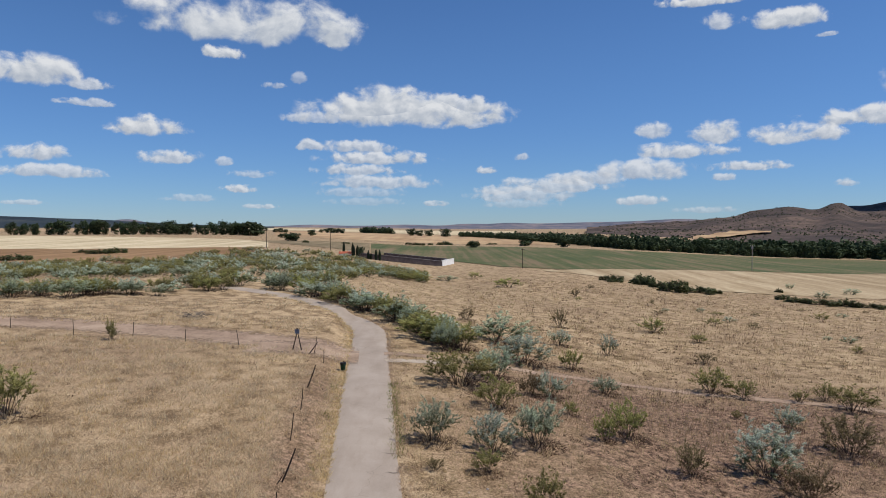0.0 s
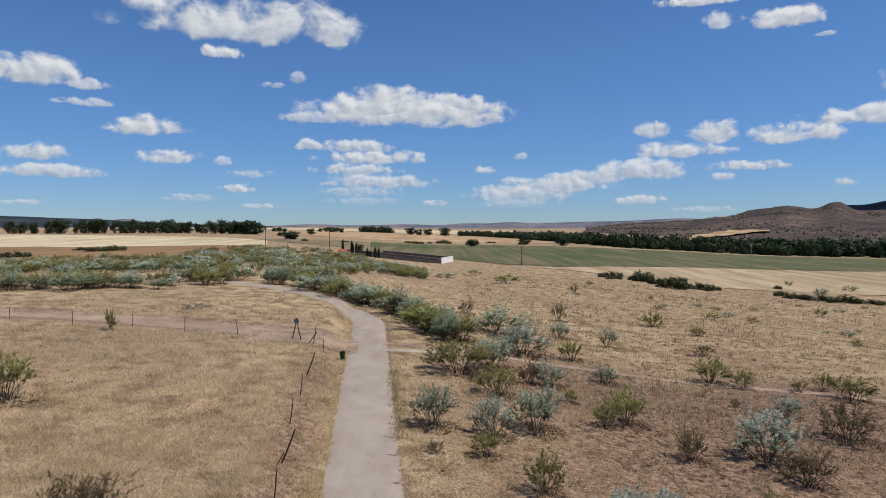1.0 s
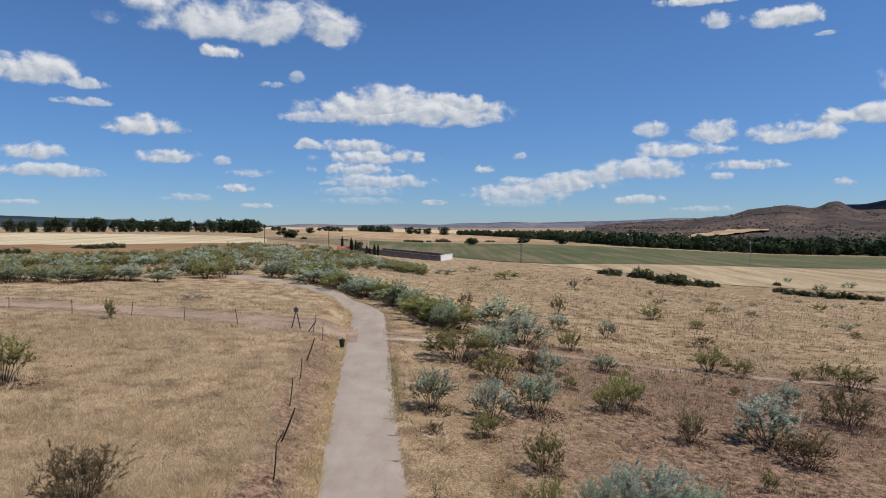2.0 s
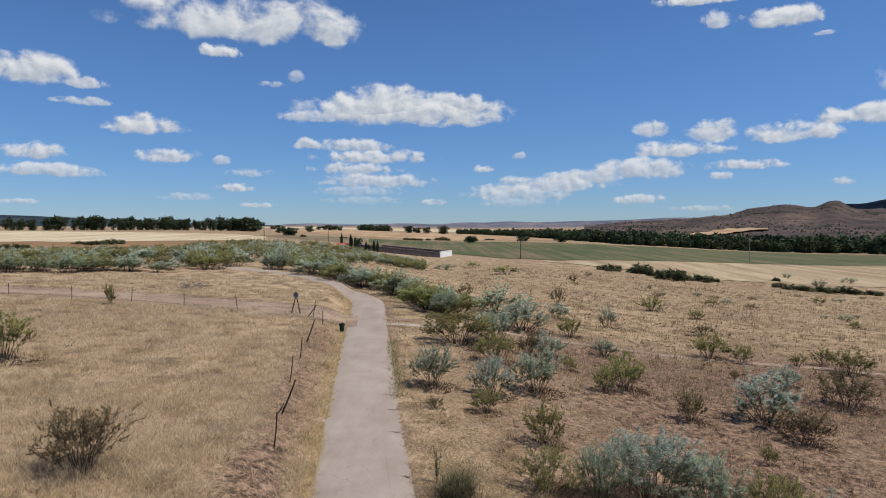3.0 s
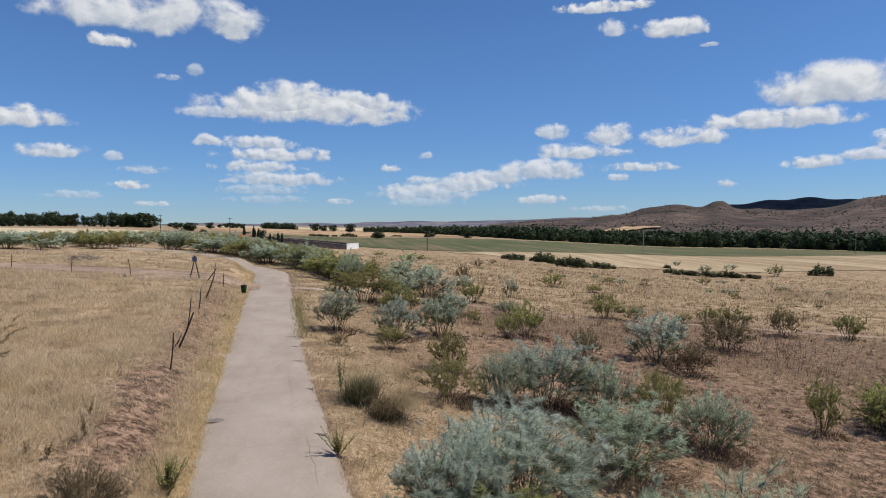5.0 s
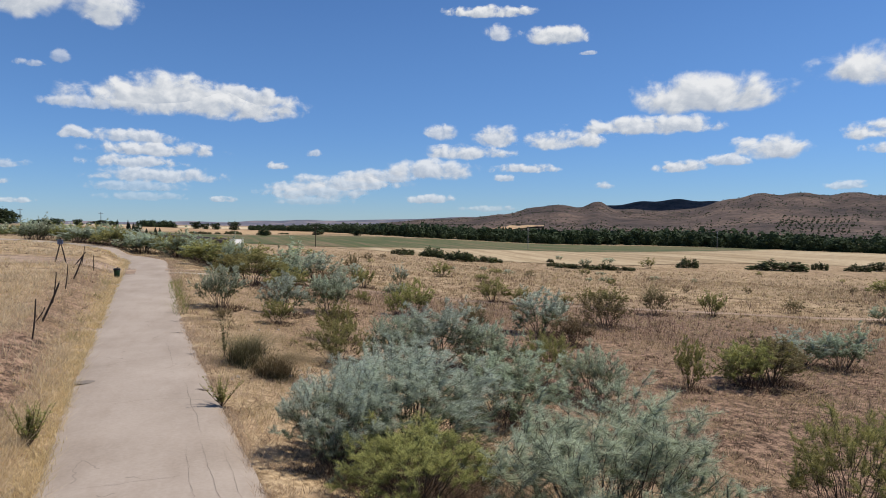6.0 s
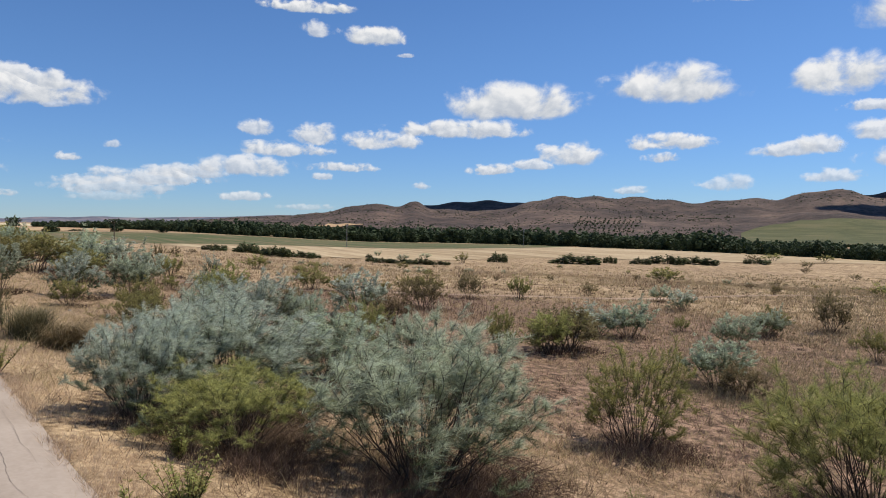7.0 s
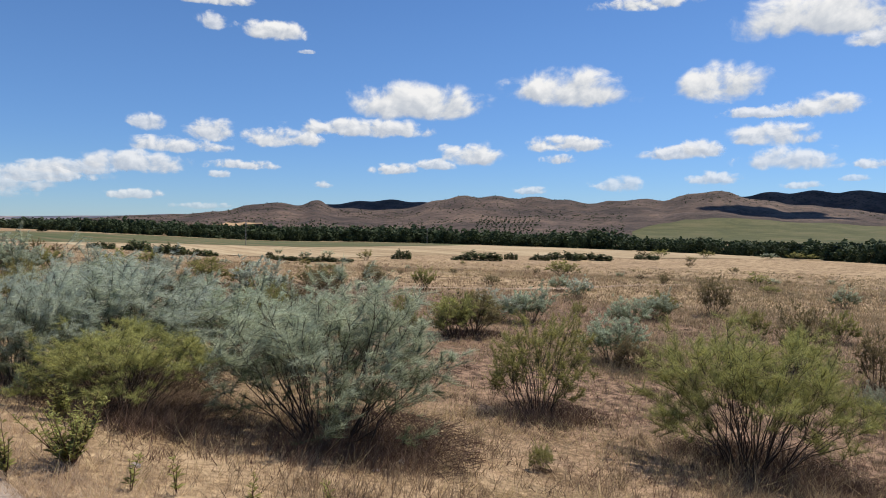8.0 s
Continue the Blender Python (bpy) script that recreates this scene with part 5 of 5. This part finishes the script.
def cloud(az, el, half_w, half_h, thick, count=[0]):
    """A cumulus bank as a bulged shell, 4.7 km away."""
    count[0] += 1
    R = 4700
    W, H = R * math.tan(radians(half_w * 1.32)), R * math.tan(radians(half_h * 1.5))
    n, k = 15, 9
    verts, puff, span = [], [], []
    for i in range(n):
        for j in range(k):
            u, v = i / (n - 1) * 2 - 1, j / (k - 1) * 2 - 1
            verts.append((u * W, -0.35 * H * math.sqrt(max(1 - u * u, 0) * max(1 - v * v, 0)), v * H))
            g = 0.55 * H + 22
            puff += [u * W / g * 0.8, 17.3 * count[0], v * H / g]
            span += [u, v, thick]
    i, j = np.meshgrid(np.arange(n - 1), np.arange(k - 1), indexing="ij")
    faces = np.stack([i * k + j, (i + 1) * k + j, (i + 1) * k + j + 1, i * k + j + 1], -1).reshape(-1, 4)
    me = mesh_of("cloud", verts, faces, M_CLOUD)
    me.attributes.new("puff", "FLOAT_VECTOR", "POINT").data.foreach_set("vector", np.array(puff, np.float32))
    me.attributes.new("span", "FLOAT_VECTOR", "POINT").data.foreach_set("vector", np.array(span, np.float32))
    ob = new("cloud", me)
    a, e = radians(az), radians(el)
    ob.matrix_world = pose(R * math.sin(a) * math.cos(e), R * math.cos(a) * math.cos(e), 8 + R * math.sin(e), el, 0, -az)
    tagged(ob, "white fair-weather cloud with a flat greyish underside", "cloud", "clouds in the sky", "structure")


# fair-weather clouds: bearing, height, half width and half height in degrees, thickness
for row in [(-15.88, 15.77, 9.43, 2.15, 1), (-17.90, 13.56, 2.03, 0.63, 1), (-9.03, 14.87, 1.53, 0.60, 0.9), (-31.50, 10.89, 3.90, 1.31, 1), (-27.19, 10.37, 1.51, 0.49, 0.8), (-27.69, 9.11, 2.26, 0.37, 0.7), (-23.62, 7.59, 3.04, 0.98, 1), (-31.08, 5.22, 2.58, 0.81, 0.9), (-29.87, 3.93, 3.52, 0.62, 0.8), (-21.87, 5.30, 2.50, 0.66, 0.85), (-17.82, 5.07, 0.78, 0.49, 0.6), (-16.00, 4.21, 1.87, 0.41, 0.5), (-13.89, 11.29, 0.97, 0.31, 0.5), (-11.99, 11.91, 0.71, 0.62, 0.5), (-16.67, 2.97, 1.68, 0.41, 0.85), (-15.05, 1.61, 1.62, 0.28, 0.6), (-20.54, 2.19, 2.12, 0.36, 0.4), (-31.84, 1.71, 1.58, 0.24, 0.5)]:
    cloud(*row)
for row in [(-3.28, 9.13, 9.38, 1.38, 1), (-4.46, 10.04, 4.91, 1.45, 1), (0.77, 10.07, 4.21, 0.91, 0.9), (-10.54, 8.82, 2.75, 0.54, 0.6), (2.76, 8.40, 1.03, 0.42, 0.6), (-7.21, 6.49, 3.38, 0.70, 0.85), (-5.52, 5.58, 5.11, 0.70, 0.9), (-7.41, 4.62, 4.06, 0.56, 0.8), (-5.52, 3.60, 5.13, 0.71, 0.75), (-6.85, 2.75, 4.27, 0.47, 0.4), (-6.38, 1.99, 3.80, 0.38, 0.3), (-11.11, 6.61, 1.28, 0.55, 0.8)]:
    cloud(*row)
for row in [(3.63, 4.65, 0.95, 0.42, 0.8), (6.61, 5.75, 0.75, 0.42, 0.6), (-0.67, 1.86, 1.15, 0.29, 0.6), (6.71, 2.55, 5.11, 0.85, 0.65), (9.52, 3.28, 4.79, 0.84, 0.75), (11.59, 3.82, 3.16, 0.65, 0.7), (4.58, 2.94, 2.36, 0.47, 0.5), (16.09, 4.34, 3.87, 1.09, 0.85), (19.74, 5.89, 3.49, 0.80, 0.9), (21.81, 7.11, 2.09, 0.99, 0.9), (17.15, 7.54, 1.54, 0.76, 0.8), (27.51, 6.71, 3.88, 0.91, 0.95), (24.27, 4.54, 2.94, 0.47, 0.85), (22.55, 3.77, 1.05, 0.35, 0.7), (16.11, 2.01, 2.27, 0.46, 0.7), (21.26, 1.23, 2.45, 0.31, 0.4), (26.70, 15.03, 2.80, 0.93, 1), (22.11, 15.40, 1.33, 0.81, 0.8)]:
    cloud(*row)
for row in [(29.48, 13.74, 0.98, 0.19, 0.6), (21.07, 17.08, 3.67, 0.56, 1), (30.84, 3.06, 0.77, 0.29, 0.5), (6.48, 1.80, 3.28, 0.47, 0.35)]:
    cloud(*row)
for row in [(38.39, 9.79, 6.09, 1.91, 1), (33.91, 7.71, 6.34, 0.92, 0.95), (50.87, 10.77, 4.98, 1.87, 1), (63.17, 10.67, 3.59, 1.68, 1), (65.73, 8.62, 3.02, 0.55, 0.85), (69.88, 8.77, 2.97, 0.97, 0.95), (51.18, 6.58, 3.53, 0.78, 0.95), (50.27, 5.38, 1.38, 0.51, 0.85), (43.34, 5.56, 3.07, 1.13, 0.95), (40.01, 4.88, 1.90, 0.57, 0.8), (36.67, 4.50, 2.18, 0.57, 0.9), (59.66, 5.75, 2.92, 0.71, 0.85), (61.76, 6.00, 1.72, 0.88, 0.85), (66.75, 6.77, 3.06, 1.01, 0.9), (67.94, 4.99, 3.92, 1.09, 0.8), (69.89, 14.98, 6.28, 2.20, 1), (73.42, 13.20, 1.94, 0.82, 0.9), (57.47, 17.33, 3.87, 0.77, 1)]:
    cloud(*row)
for row in [(62.52, 3.70, 2.11, 0.66, 0.7), (55.33, 3.18, 2.43, 0.78, 0.6), (48.21, 2.80, 1.50, 0.42, 0.6), (68.74, 3.13, 1.61, 0.34, 0.6), (73.16, 4.56, 1.41, 0.44, 0.75), (71.98, 3.59, 1.04, 0.28, 0.5), (30.67, 3.17, 0.74, 0.33, 0.5)]:
    cloud(*row)


# clouds overhead, out of sight of the lane, that shade the hills behind the valley
def shade_cloud(x, y, ground, wide, deep, up=1500.0, turn=0.0):
    bm = bmesh.new()
    bmesh.ops.create_icosphere(bm, subdivisions=4, radius=1.0)
    for v in bm.verts:
        k = 1 + 0.55 * noise.fractal(v.co * 1.6 + Vector((x, y, 0)) * 0.01, 1.0, 2.0, 4)
        v.co = Vector((v.co.x * k * wide, v.co.y * k * deep, max(v.co.z, -0.25) * k * 120))
    c = Vector((x, y, ground)) + TO_SUN * (up / TO_SUN.z)
    me = bpy.data.meshes.new("cloud")
    bm.to_mesh(me)
    bm.free()
    me.materials.append(M_WHITE)
    ob = new("cloud", me)
    ob.matrix_world = pose(*c, 0, 0, turn)
    tagged(ob, "thick white cloud high over the hills", "cloud", "clouds in the sky", "structure")


shade_cloud(1500, 2110, 85, 430, 240, turn=-37)
shade_cloud(2440, 800, 110, 560, 380, turn=-72)
shade_cloud(1395, 590, 26, 105, 48, turn=-66)

# ---- grass and weeds ----
def tufts(name, spots, blades, material, label, high, width, lean=0.75, spread=0.10):
    """Grass as one mesh: spots are (x, y, scale); each tuft a few thin tapering blades."""
    rng = np.random.default_rng(len(spots))
    s = np.asarray(spots)
    z = np.array([land(x, y) for x, y in s[:, :2]])
    n = len(s) * blades
    k = np.repeat(s[:, 2], blades)
    base = np.repeat(np.column_stack([s[:, :2], z]), blades, 0)
    base[:, :2] += rng.normal(0, spread, (n, 2)) * k[:, None]
    base[:, 2] -= 0.03
    h = high * k * rng.uniform(0.45, 1.25, n)
    way = np.column_stack([rng.normal(0.1, lean, n), rng.normal(0, lean, n), np.ones(n)])
    tip = base + way * h[:, None]
    a = rng.uniform(0, 6.28, n)
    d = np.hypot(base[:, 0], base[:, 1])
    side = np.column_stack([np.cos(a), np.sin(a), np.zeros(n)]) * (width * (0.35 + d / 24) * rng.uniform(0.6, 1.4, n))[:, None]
    v = np.stack([base - side, base + side, tip], 1).reshape(-1, 3)
    ob = new(name, mesh_of(name, v, np.arange(3 * n).reshape(n, 3), material, np.tile([0.0, 0.0, 1.0], n)))
    return tagged(ob, label, "grass", "", "stuff")


def scatter(n, az0, az1, d0, d1, keep, seed, lo=0.6, hi=1.4):
    rng = random.Random(seed)
    out = []
    while n > 0:
        n -= 1
        a, d = rng.uniform(az0, az1), d0 * (d1 / d0) ** rng.random()
        x, y = d * math.sin(radians(a)), d * math.cos(radians(a))
        if rng.random() < keep(x, y, x - road_x(y)) * (1 - 0.9 * worn(x, y)):
            out.append((x, y, rng.uniform(lo, hi)))
    return out


def on_track(x, y):
    if x < -5 and abs(y - 59.0) < 3.4:
        return True
    return x > -4 and abs(y - (57.4 - 0.0042 * max(x - 12, 0) ** 2 * (1 - sstep(40, 70, x)) - 12 * sstep(30, 70, x) - 0.06 * max(x - 60, 0))) < 0.8


def patch(x, y, f, seed, lo, hi):
    return sstep(lo, hi, noise.noise((x * f, y * f, seed)))


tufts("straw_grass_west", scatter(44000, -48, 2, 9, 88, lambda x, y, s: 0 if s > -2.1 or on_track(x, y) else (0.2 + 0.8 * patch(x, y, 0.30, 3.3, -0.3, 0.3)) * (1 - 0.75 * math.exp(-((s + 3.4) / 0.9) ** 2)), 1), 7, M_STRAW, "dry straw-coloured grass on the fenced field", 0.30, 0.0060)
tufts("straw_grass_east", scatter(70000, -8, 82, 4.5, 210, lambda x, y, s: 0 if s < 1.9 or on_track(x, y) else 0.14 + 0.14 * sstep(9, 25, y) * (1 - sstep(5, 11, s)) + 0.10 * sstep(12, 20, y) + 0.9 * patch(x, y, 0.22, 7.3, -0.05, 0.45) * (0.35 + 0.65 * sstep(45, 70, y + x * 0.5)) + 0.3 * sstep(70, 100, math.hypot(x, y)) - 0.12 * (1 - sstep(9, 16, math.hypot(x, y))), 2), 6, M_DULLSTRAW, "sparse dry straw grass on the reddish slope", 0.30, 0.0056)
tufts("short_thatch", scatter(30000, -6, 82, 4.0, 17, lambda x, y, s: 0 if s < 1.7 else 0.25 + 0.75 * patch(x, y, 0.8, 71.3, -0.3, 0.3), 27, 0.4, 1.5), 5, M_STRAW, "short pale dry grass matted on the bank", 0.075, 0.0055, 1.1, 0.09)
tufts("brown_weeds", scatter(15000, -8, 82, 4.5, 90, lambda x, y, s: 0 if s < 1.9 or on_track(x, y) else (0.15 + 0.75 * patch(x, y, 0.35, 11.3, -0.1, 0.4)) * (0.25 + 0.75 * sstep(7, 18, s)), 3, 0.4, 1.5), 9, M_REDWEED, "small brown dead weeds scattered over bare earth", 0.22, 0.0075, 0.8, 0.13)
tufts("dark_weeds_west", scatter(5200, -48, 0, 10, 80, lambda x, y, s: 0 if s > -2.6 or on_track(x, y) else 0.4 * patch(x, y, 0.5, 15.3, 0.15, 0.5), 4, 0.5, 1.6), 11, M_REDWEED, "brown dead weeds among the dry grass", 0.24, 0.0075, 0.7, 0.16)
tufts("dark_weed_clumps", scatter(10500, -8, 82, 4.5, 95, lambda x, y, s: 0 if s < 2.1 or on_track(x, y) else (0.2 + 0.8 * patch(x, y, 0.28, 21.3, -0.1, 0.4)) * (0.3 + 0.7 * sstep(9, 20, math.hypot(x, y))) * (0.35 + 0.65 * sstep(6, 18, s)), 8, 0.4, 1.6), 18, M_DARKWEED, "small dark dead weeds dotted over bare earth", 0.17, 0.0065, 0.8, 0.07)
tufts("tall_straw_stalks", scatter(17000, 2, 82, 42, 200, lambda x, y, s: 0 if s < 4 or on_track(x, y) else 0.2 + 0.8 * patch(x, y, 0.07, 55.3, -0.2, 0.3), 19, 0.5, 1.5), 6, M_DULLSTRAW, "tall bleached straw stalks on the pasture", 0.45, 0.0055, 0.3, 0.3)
# dull brown tufts, denser with bearing, that darken the eastern pasture
tufts("dull_weeds_east", scatter(22000, 40, 84, 26, 210, lambda x, y, s: 0 if on_track(x, y) else sstep(42, 64, math.degrees(math.atan2(x, y))) * (0.35 + 0.65 * patch(x, y, 0.06, 61.3, -0.3, 0.3)), 20, 0.6, 1.5), 7, M_GREYSTRAW, "dull brown tufts over the pasture, denser eastward", 0.34, 0.0075, 0.55, 0.3)
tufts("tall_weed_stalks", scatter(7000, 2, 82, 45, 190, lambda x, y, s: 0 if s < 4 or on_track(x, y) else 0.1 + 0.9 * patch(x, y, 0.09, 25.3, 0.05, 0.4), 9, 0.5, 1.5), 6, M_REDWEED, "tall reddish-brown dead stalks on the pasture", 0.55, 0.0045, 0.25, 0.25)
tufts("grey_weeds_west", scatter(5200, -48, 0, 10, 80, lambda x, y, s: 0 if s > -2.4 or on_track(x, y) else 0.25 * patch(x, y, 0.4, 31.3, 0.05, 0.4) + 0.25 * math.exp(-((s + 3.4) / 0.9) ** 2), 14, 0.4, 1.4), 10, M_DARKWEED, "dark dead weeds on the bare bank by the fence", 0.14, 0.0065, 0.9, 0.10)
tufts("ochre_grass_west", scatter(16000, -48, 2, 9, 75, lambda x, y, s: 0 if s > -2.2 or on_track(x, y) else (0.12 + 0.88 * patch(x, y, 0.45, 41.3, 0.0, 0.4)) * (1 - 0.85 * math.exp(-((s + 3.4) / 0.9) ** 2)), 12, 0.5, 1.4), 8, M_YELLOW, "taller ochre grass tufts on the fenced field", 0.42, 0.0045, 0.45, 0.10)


def brush_spots(seed):
    """Places of dead brush, thickest in front of the near broom bushes."""
    rng = random.Random(seed)
    out = []
    for x, y, r, n in ((5.6, 8.3, 1.5, 330), (3.2, 9.6, 1.3, 260), (7.0, 8.9, 1.3, 160), (4.2, 11.6, 1.6, 160), (13.4, 5.0, 1.6, 220), (13.2, 10.8, 1.1, 130), (2.2, 11.3, 0.9, 90), (6.5, 22.6, 2.0, 150), (10.2, 21.8, 2.0, 120)):
        out += [(rng.gauss(x, 0.55 * r), rng.gauss(y, 0.38 * r), rng.uniform(0.4, 1.3)) for i in range(n)]
    return out


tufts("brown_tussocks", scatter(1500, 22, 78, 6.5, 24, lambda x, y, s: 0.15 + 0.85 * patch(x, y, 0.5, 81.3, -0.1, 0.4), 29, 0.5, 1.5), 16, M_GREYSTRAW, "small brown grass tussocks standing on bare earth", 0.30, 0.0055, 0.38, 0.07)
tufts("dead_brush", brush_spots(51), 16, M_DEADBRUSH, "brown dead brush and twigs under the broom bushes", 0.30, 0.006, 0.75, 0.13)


def verge(seed, side):
    rng = random.Random(seed)
    out = []
    for i in range(4600 if side < 0 else 6500):
        y = 3.5 * (92 / 3.5) ** rng.random()
        s = side * (1.58 + abs(rng.gauss(0, 0.55 if side < 0 else 0.85)))
        if noise.noise((y * 0.6, side * 5, 2.0)) < -0.3:
            continue
        out.append((road_x(y) + s, y, rng.uniform(0.5, 1.3) * (1.0 - 0.15 * abs(s))))
    return out


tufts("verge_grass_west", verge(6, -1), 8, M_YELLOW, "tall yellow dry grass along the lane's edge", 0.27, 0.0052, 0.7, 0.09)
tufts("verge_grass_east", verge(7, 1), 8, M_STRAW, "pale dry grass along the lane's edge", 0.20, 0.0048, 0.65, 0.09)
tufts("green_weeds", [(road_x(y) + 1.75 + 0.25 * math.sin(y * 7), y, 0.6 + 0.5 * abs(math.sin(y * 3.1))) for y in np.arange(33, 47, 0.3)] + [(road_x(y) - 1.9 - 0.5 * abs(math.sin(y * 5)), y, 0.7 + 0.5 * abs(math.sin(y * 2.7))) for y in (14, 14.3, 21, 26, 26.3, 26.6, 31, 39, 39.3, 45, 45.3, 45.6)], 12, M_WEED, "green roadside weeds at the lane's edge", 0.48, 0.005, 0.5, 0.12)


def leafy_weed(x, y, high, stalks, seed, label, tone=None, splay=0.45):
    """A tall weed: upright stalks carrying small pointed leaves in turn."""
    rng = np.random.default_rng(seed)
    ob = thing("weed", x, y, label, "weed", "roadside weeds", z=land(x, y) - 0.02)
    for k in range(stalks):
        wood, leaf = Bag(), Bag()
        a, tilt = rng.uniform(0, 6.28), rng.uniform(0.05, splay)
        u = np.linspace(0, 1, 6)[:, None]
        hh = high * rng.uniform(0.65, 1.05)
        line = np.array([math.cos(a) * tilt, math.sin(a) * tilt, 1.0]) * u * hh + rng.normal(0, 0.012, (6, 3)) * u
        wood.add(*tube(line, np.linspace(0.007, 0.002, 6), 5))
        n = int(high * 46)
        q = rng.uniform(0.18, 1.0, n)
        c = np.stack([np.interp(q, u[:, 0], line[:, i]) for i in range(3)], 1)
        b = np.arange(n) * 2.4
        d = np.stack([np.cos(b), np.sin(b), rng.uniform(0.2, 0.9, n)], 1)
        d /= np.linalg.norm(d, axis=1)[:, None]
        L = (0.10 * (1.2 - 0.7 * q) * rng.uniform(0.6, 1.2, n))[:, None]
        s = np.cross(d, np.array([0, 0, 1.0]))
        s /= np.linalg.norm(s, axis=1)[:, None]
        v = np.stack([c, c + d * L * 0.5 - s * L * 0.2 + np.array([0, 0, 0.012]), c + d * L, c + d * L * 0.5 + s * L * 0.2 + np.array([0, 0, 0.012])], 1)
        leaf.add(v.reshape(-1, 3), np.arange(4 * n).reshape(n, 4), np.tile([0, 0.5, 1.0, 0.5], n))
        stalk = part("stalk", wood.mesh("stalk", M_REDWEED), None, ob)
        part("leaves", leaf.mesh("leaves", tone or M_WEED), None, stalk)


bush("D", -4.5, 11.7, 1.3, 0.9)
M_LEAFY = foliage("leafy_weed", (0.12, 0.14, 0.04), (0.25, 0.27, 0.08), (0.42, 0.41, 0.15), 0.45)
leafy_weed(1.64, 7.1, 0.72, 30, 21, "spreading yellow-green leafy weed on the lane's bank", M_LEAFY, 1.0)
leafy_weed(-3.6, 13.6, 0.85, 22, 23, "bushy yellow-green leafy weed on the lane's verge", M_LEAFY, 0.6)
leafy_weed(2.03, 9.5, 0.55, 14, 24, "yellow-green leafy weed under the broom bushes", M_LEAFY, 0.6)
leafy_weed(1.02, 6.75, 0.55, 6, 22, "dark green leafy weed at the lane's edge")
for i, (x, y, h) in enumerate([(1.95, 6.2, 0.42), (2.3, 6.0, 0.40), (2.9, 5.6, 0.38), (3.7, 5.4, 0.34)]):
    leafy_weed(x, y, h, 2, 30 + i, "thin half-dry weed stalk on the lane's bank")
leafy_weed(-0.21, 22.13, 1.3, 5, 26, "tall dark dried thistle beside the lane", M_HEDGE, 0.12)
for i, (x, y, h) in enumerate([(-5.76, 15.3, 0.75), (-6.07, 14.1, 0.5), (-7.13, 14.0, 0.55), (-6.6, 14.4, 0.35)]):
    leafy_weed(x, y, h, 3, 40 + i, "brown dried weed in the straw grass", M_DRYBUSH, 0.35)
leafy_weed(-0.2, 15.6, 0.7, 16, 27, "sprawling green weed at the lane's edge", None, 0.9)
leafy_weed(-6.35, 17.2, 0.55, 3, 28, "brown dried weed in the straw grass", M_DRYBUSH)
leafy_weed(-27.1, 54.9, 1.6, 7, 29, "young green sapling beside the dirt track")


def tussock(x, y, high, n, seed, sweep, label, material):
    """A dense clump of arching rushes."""
    rng = np.random.default_rng(seed)
    bag = Bag()
    for k in range(n):
        a = rng.uniform(0, 6.28)
        out = np.array([math.cos(a), math.sin(a), 0]) * rng.uniform(0.2, 1.25)
        root = np.array([rng.normal(0, 0.24), rng.normal(0, 0.32), 0])
        L = high * rng.uniform(0.4, 1.05)
        u = np.linspace(0, 1, 5)[:, None]
        line = root + (out * 0.85 + np.array(sweep)) * L * u ** 1.8 + np.array([0, 0, 1.0]) * L * (u - 0.45 * u ** 2.5)
        s = np.cross(line[-1] - line[0], [0, 0, 1.0])
        s = s / (np.linalg.norm(s) + 1e-9) * 0.007
        v = np.concatenate([line - s * (1.05 - u), line + s * (1.05 - u)])
        bag.add(v, [(i, i + 1, i + 6, i + 5) for i in range(4)], np.tile(np.linspace(0, 1, 5), 2))
    ob = thing("rush_tussock", x, y, label, "grass tussock", z=land(x, y) - 0.03)
    part("blade_clump", bag.mesh("rush_blades", material), None, ob)


M_OLDRUSH = foliage("dry_rush_blades", (0.06, 0.06, 0.025), (0.15, 0.12, 0.06), (0.36, 0.27, 0.15), 0.3)
M_RUSH = foliage("rush_blades", (0.035, 0.042, 0.018), (0.075, 0.075, 0.032), (0.20, 0.155, 0.085), 0.25)
tussock(0.45, 21.0, 1.65, 1500, 3, (0.10, 0, 0), "dark green rush tussock arching on the bank", M_RUSH)
tussock(1.15, 19.7, 1.5, 1500, 4, (0.55, -0.5, -0.1), "brown-tipped rush tussock bent over the bank", M_OLDRUSH)


# pale stones on the bank below the lane
def stone_mesh(seed):
    bm = bmesh.new()
    bmesh.ops.create_icosphere(bm, subdivisions=2, radius=0.5)
    for v in bm.verts:
        v.co *= 1 + 0.35 * noise.noise(v.co * 1.7 + Vector((seed, 0, 0)))
        v.co.z *= 0.6
    me = bpy.data.meshes.new("stone")
    bm.to_mesh(me)
    bm.free()
    me.materials.append(M_STONE)
    return me


STONES = [stone_mesh(3.7 * k) for k in range(4)]
rng = random.Random(31)
for i in range(42):
    if i < 22:
        x, y = 1.9 + rng.gauss(0, 0.55), 19.0 + rng.gauss(0, 1.3)
    else:
        y = rng.uniform(6, 40)
        x = road_x(y) + 2.0 + abs(rng.gauss(0, 5))
    s = rng.uniform(0.06, 0.17)
    ob = new("stone", STONES[i % 4])
    ob.location = (x, y, land(x, y) + 0.1 * s)
    ob.rotation_euler = (0, 0, rng.uniform(0, 6.28))
    ob.scale = (s, s * rng.uniform(0.6, 1.0), s)
    tagged(ob, "small pale stone lying on the bare bank", "stone", "stones on the bank")
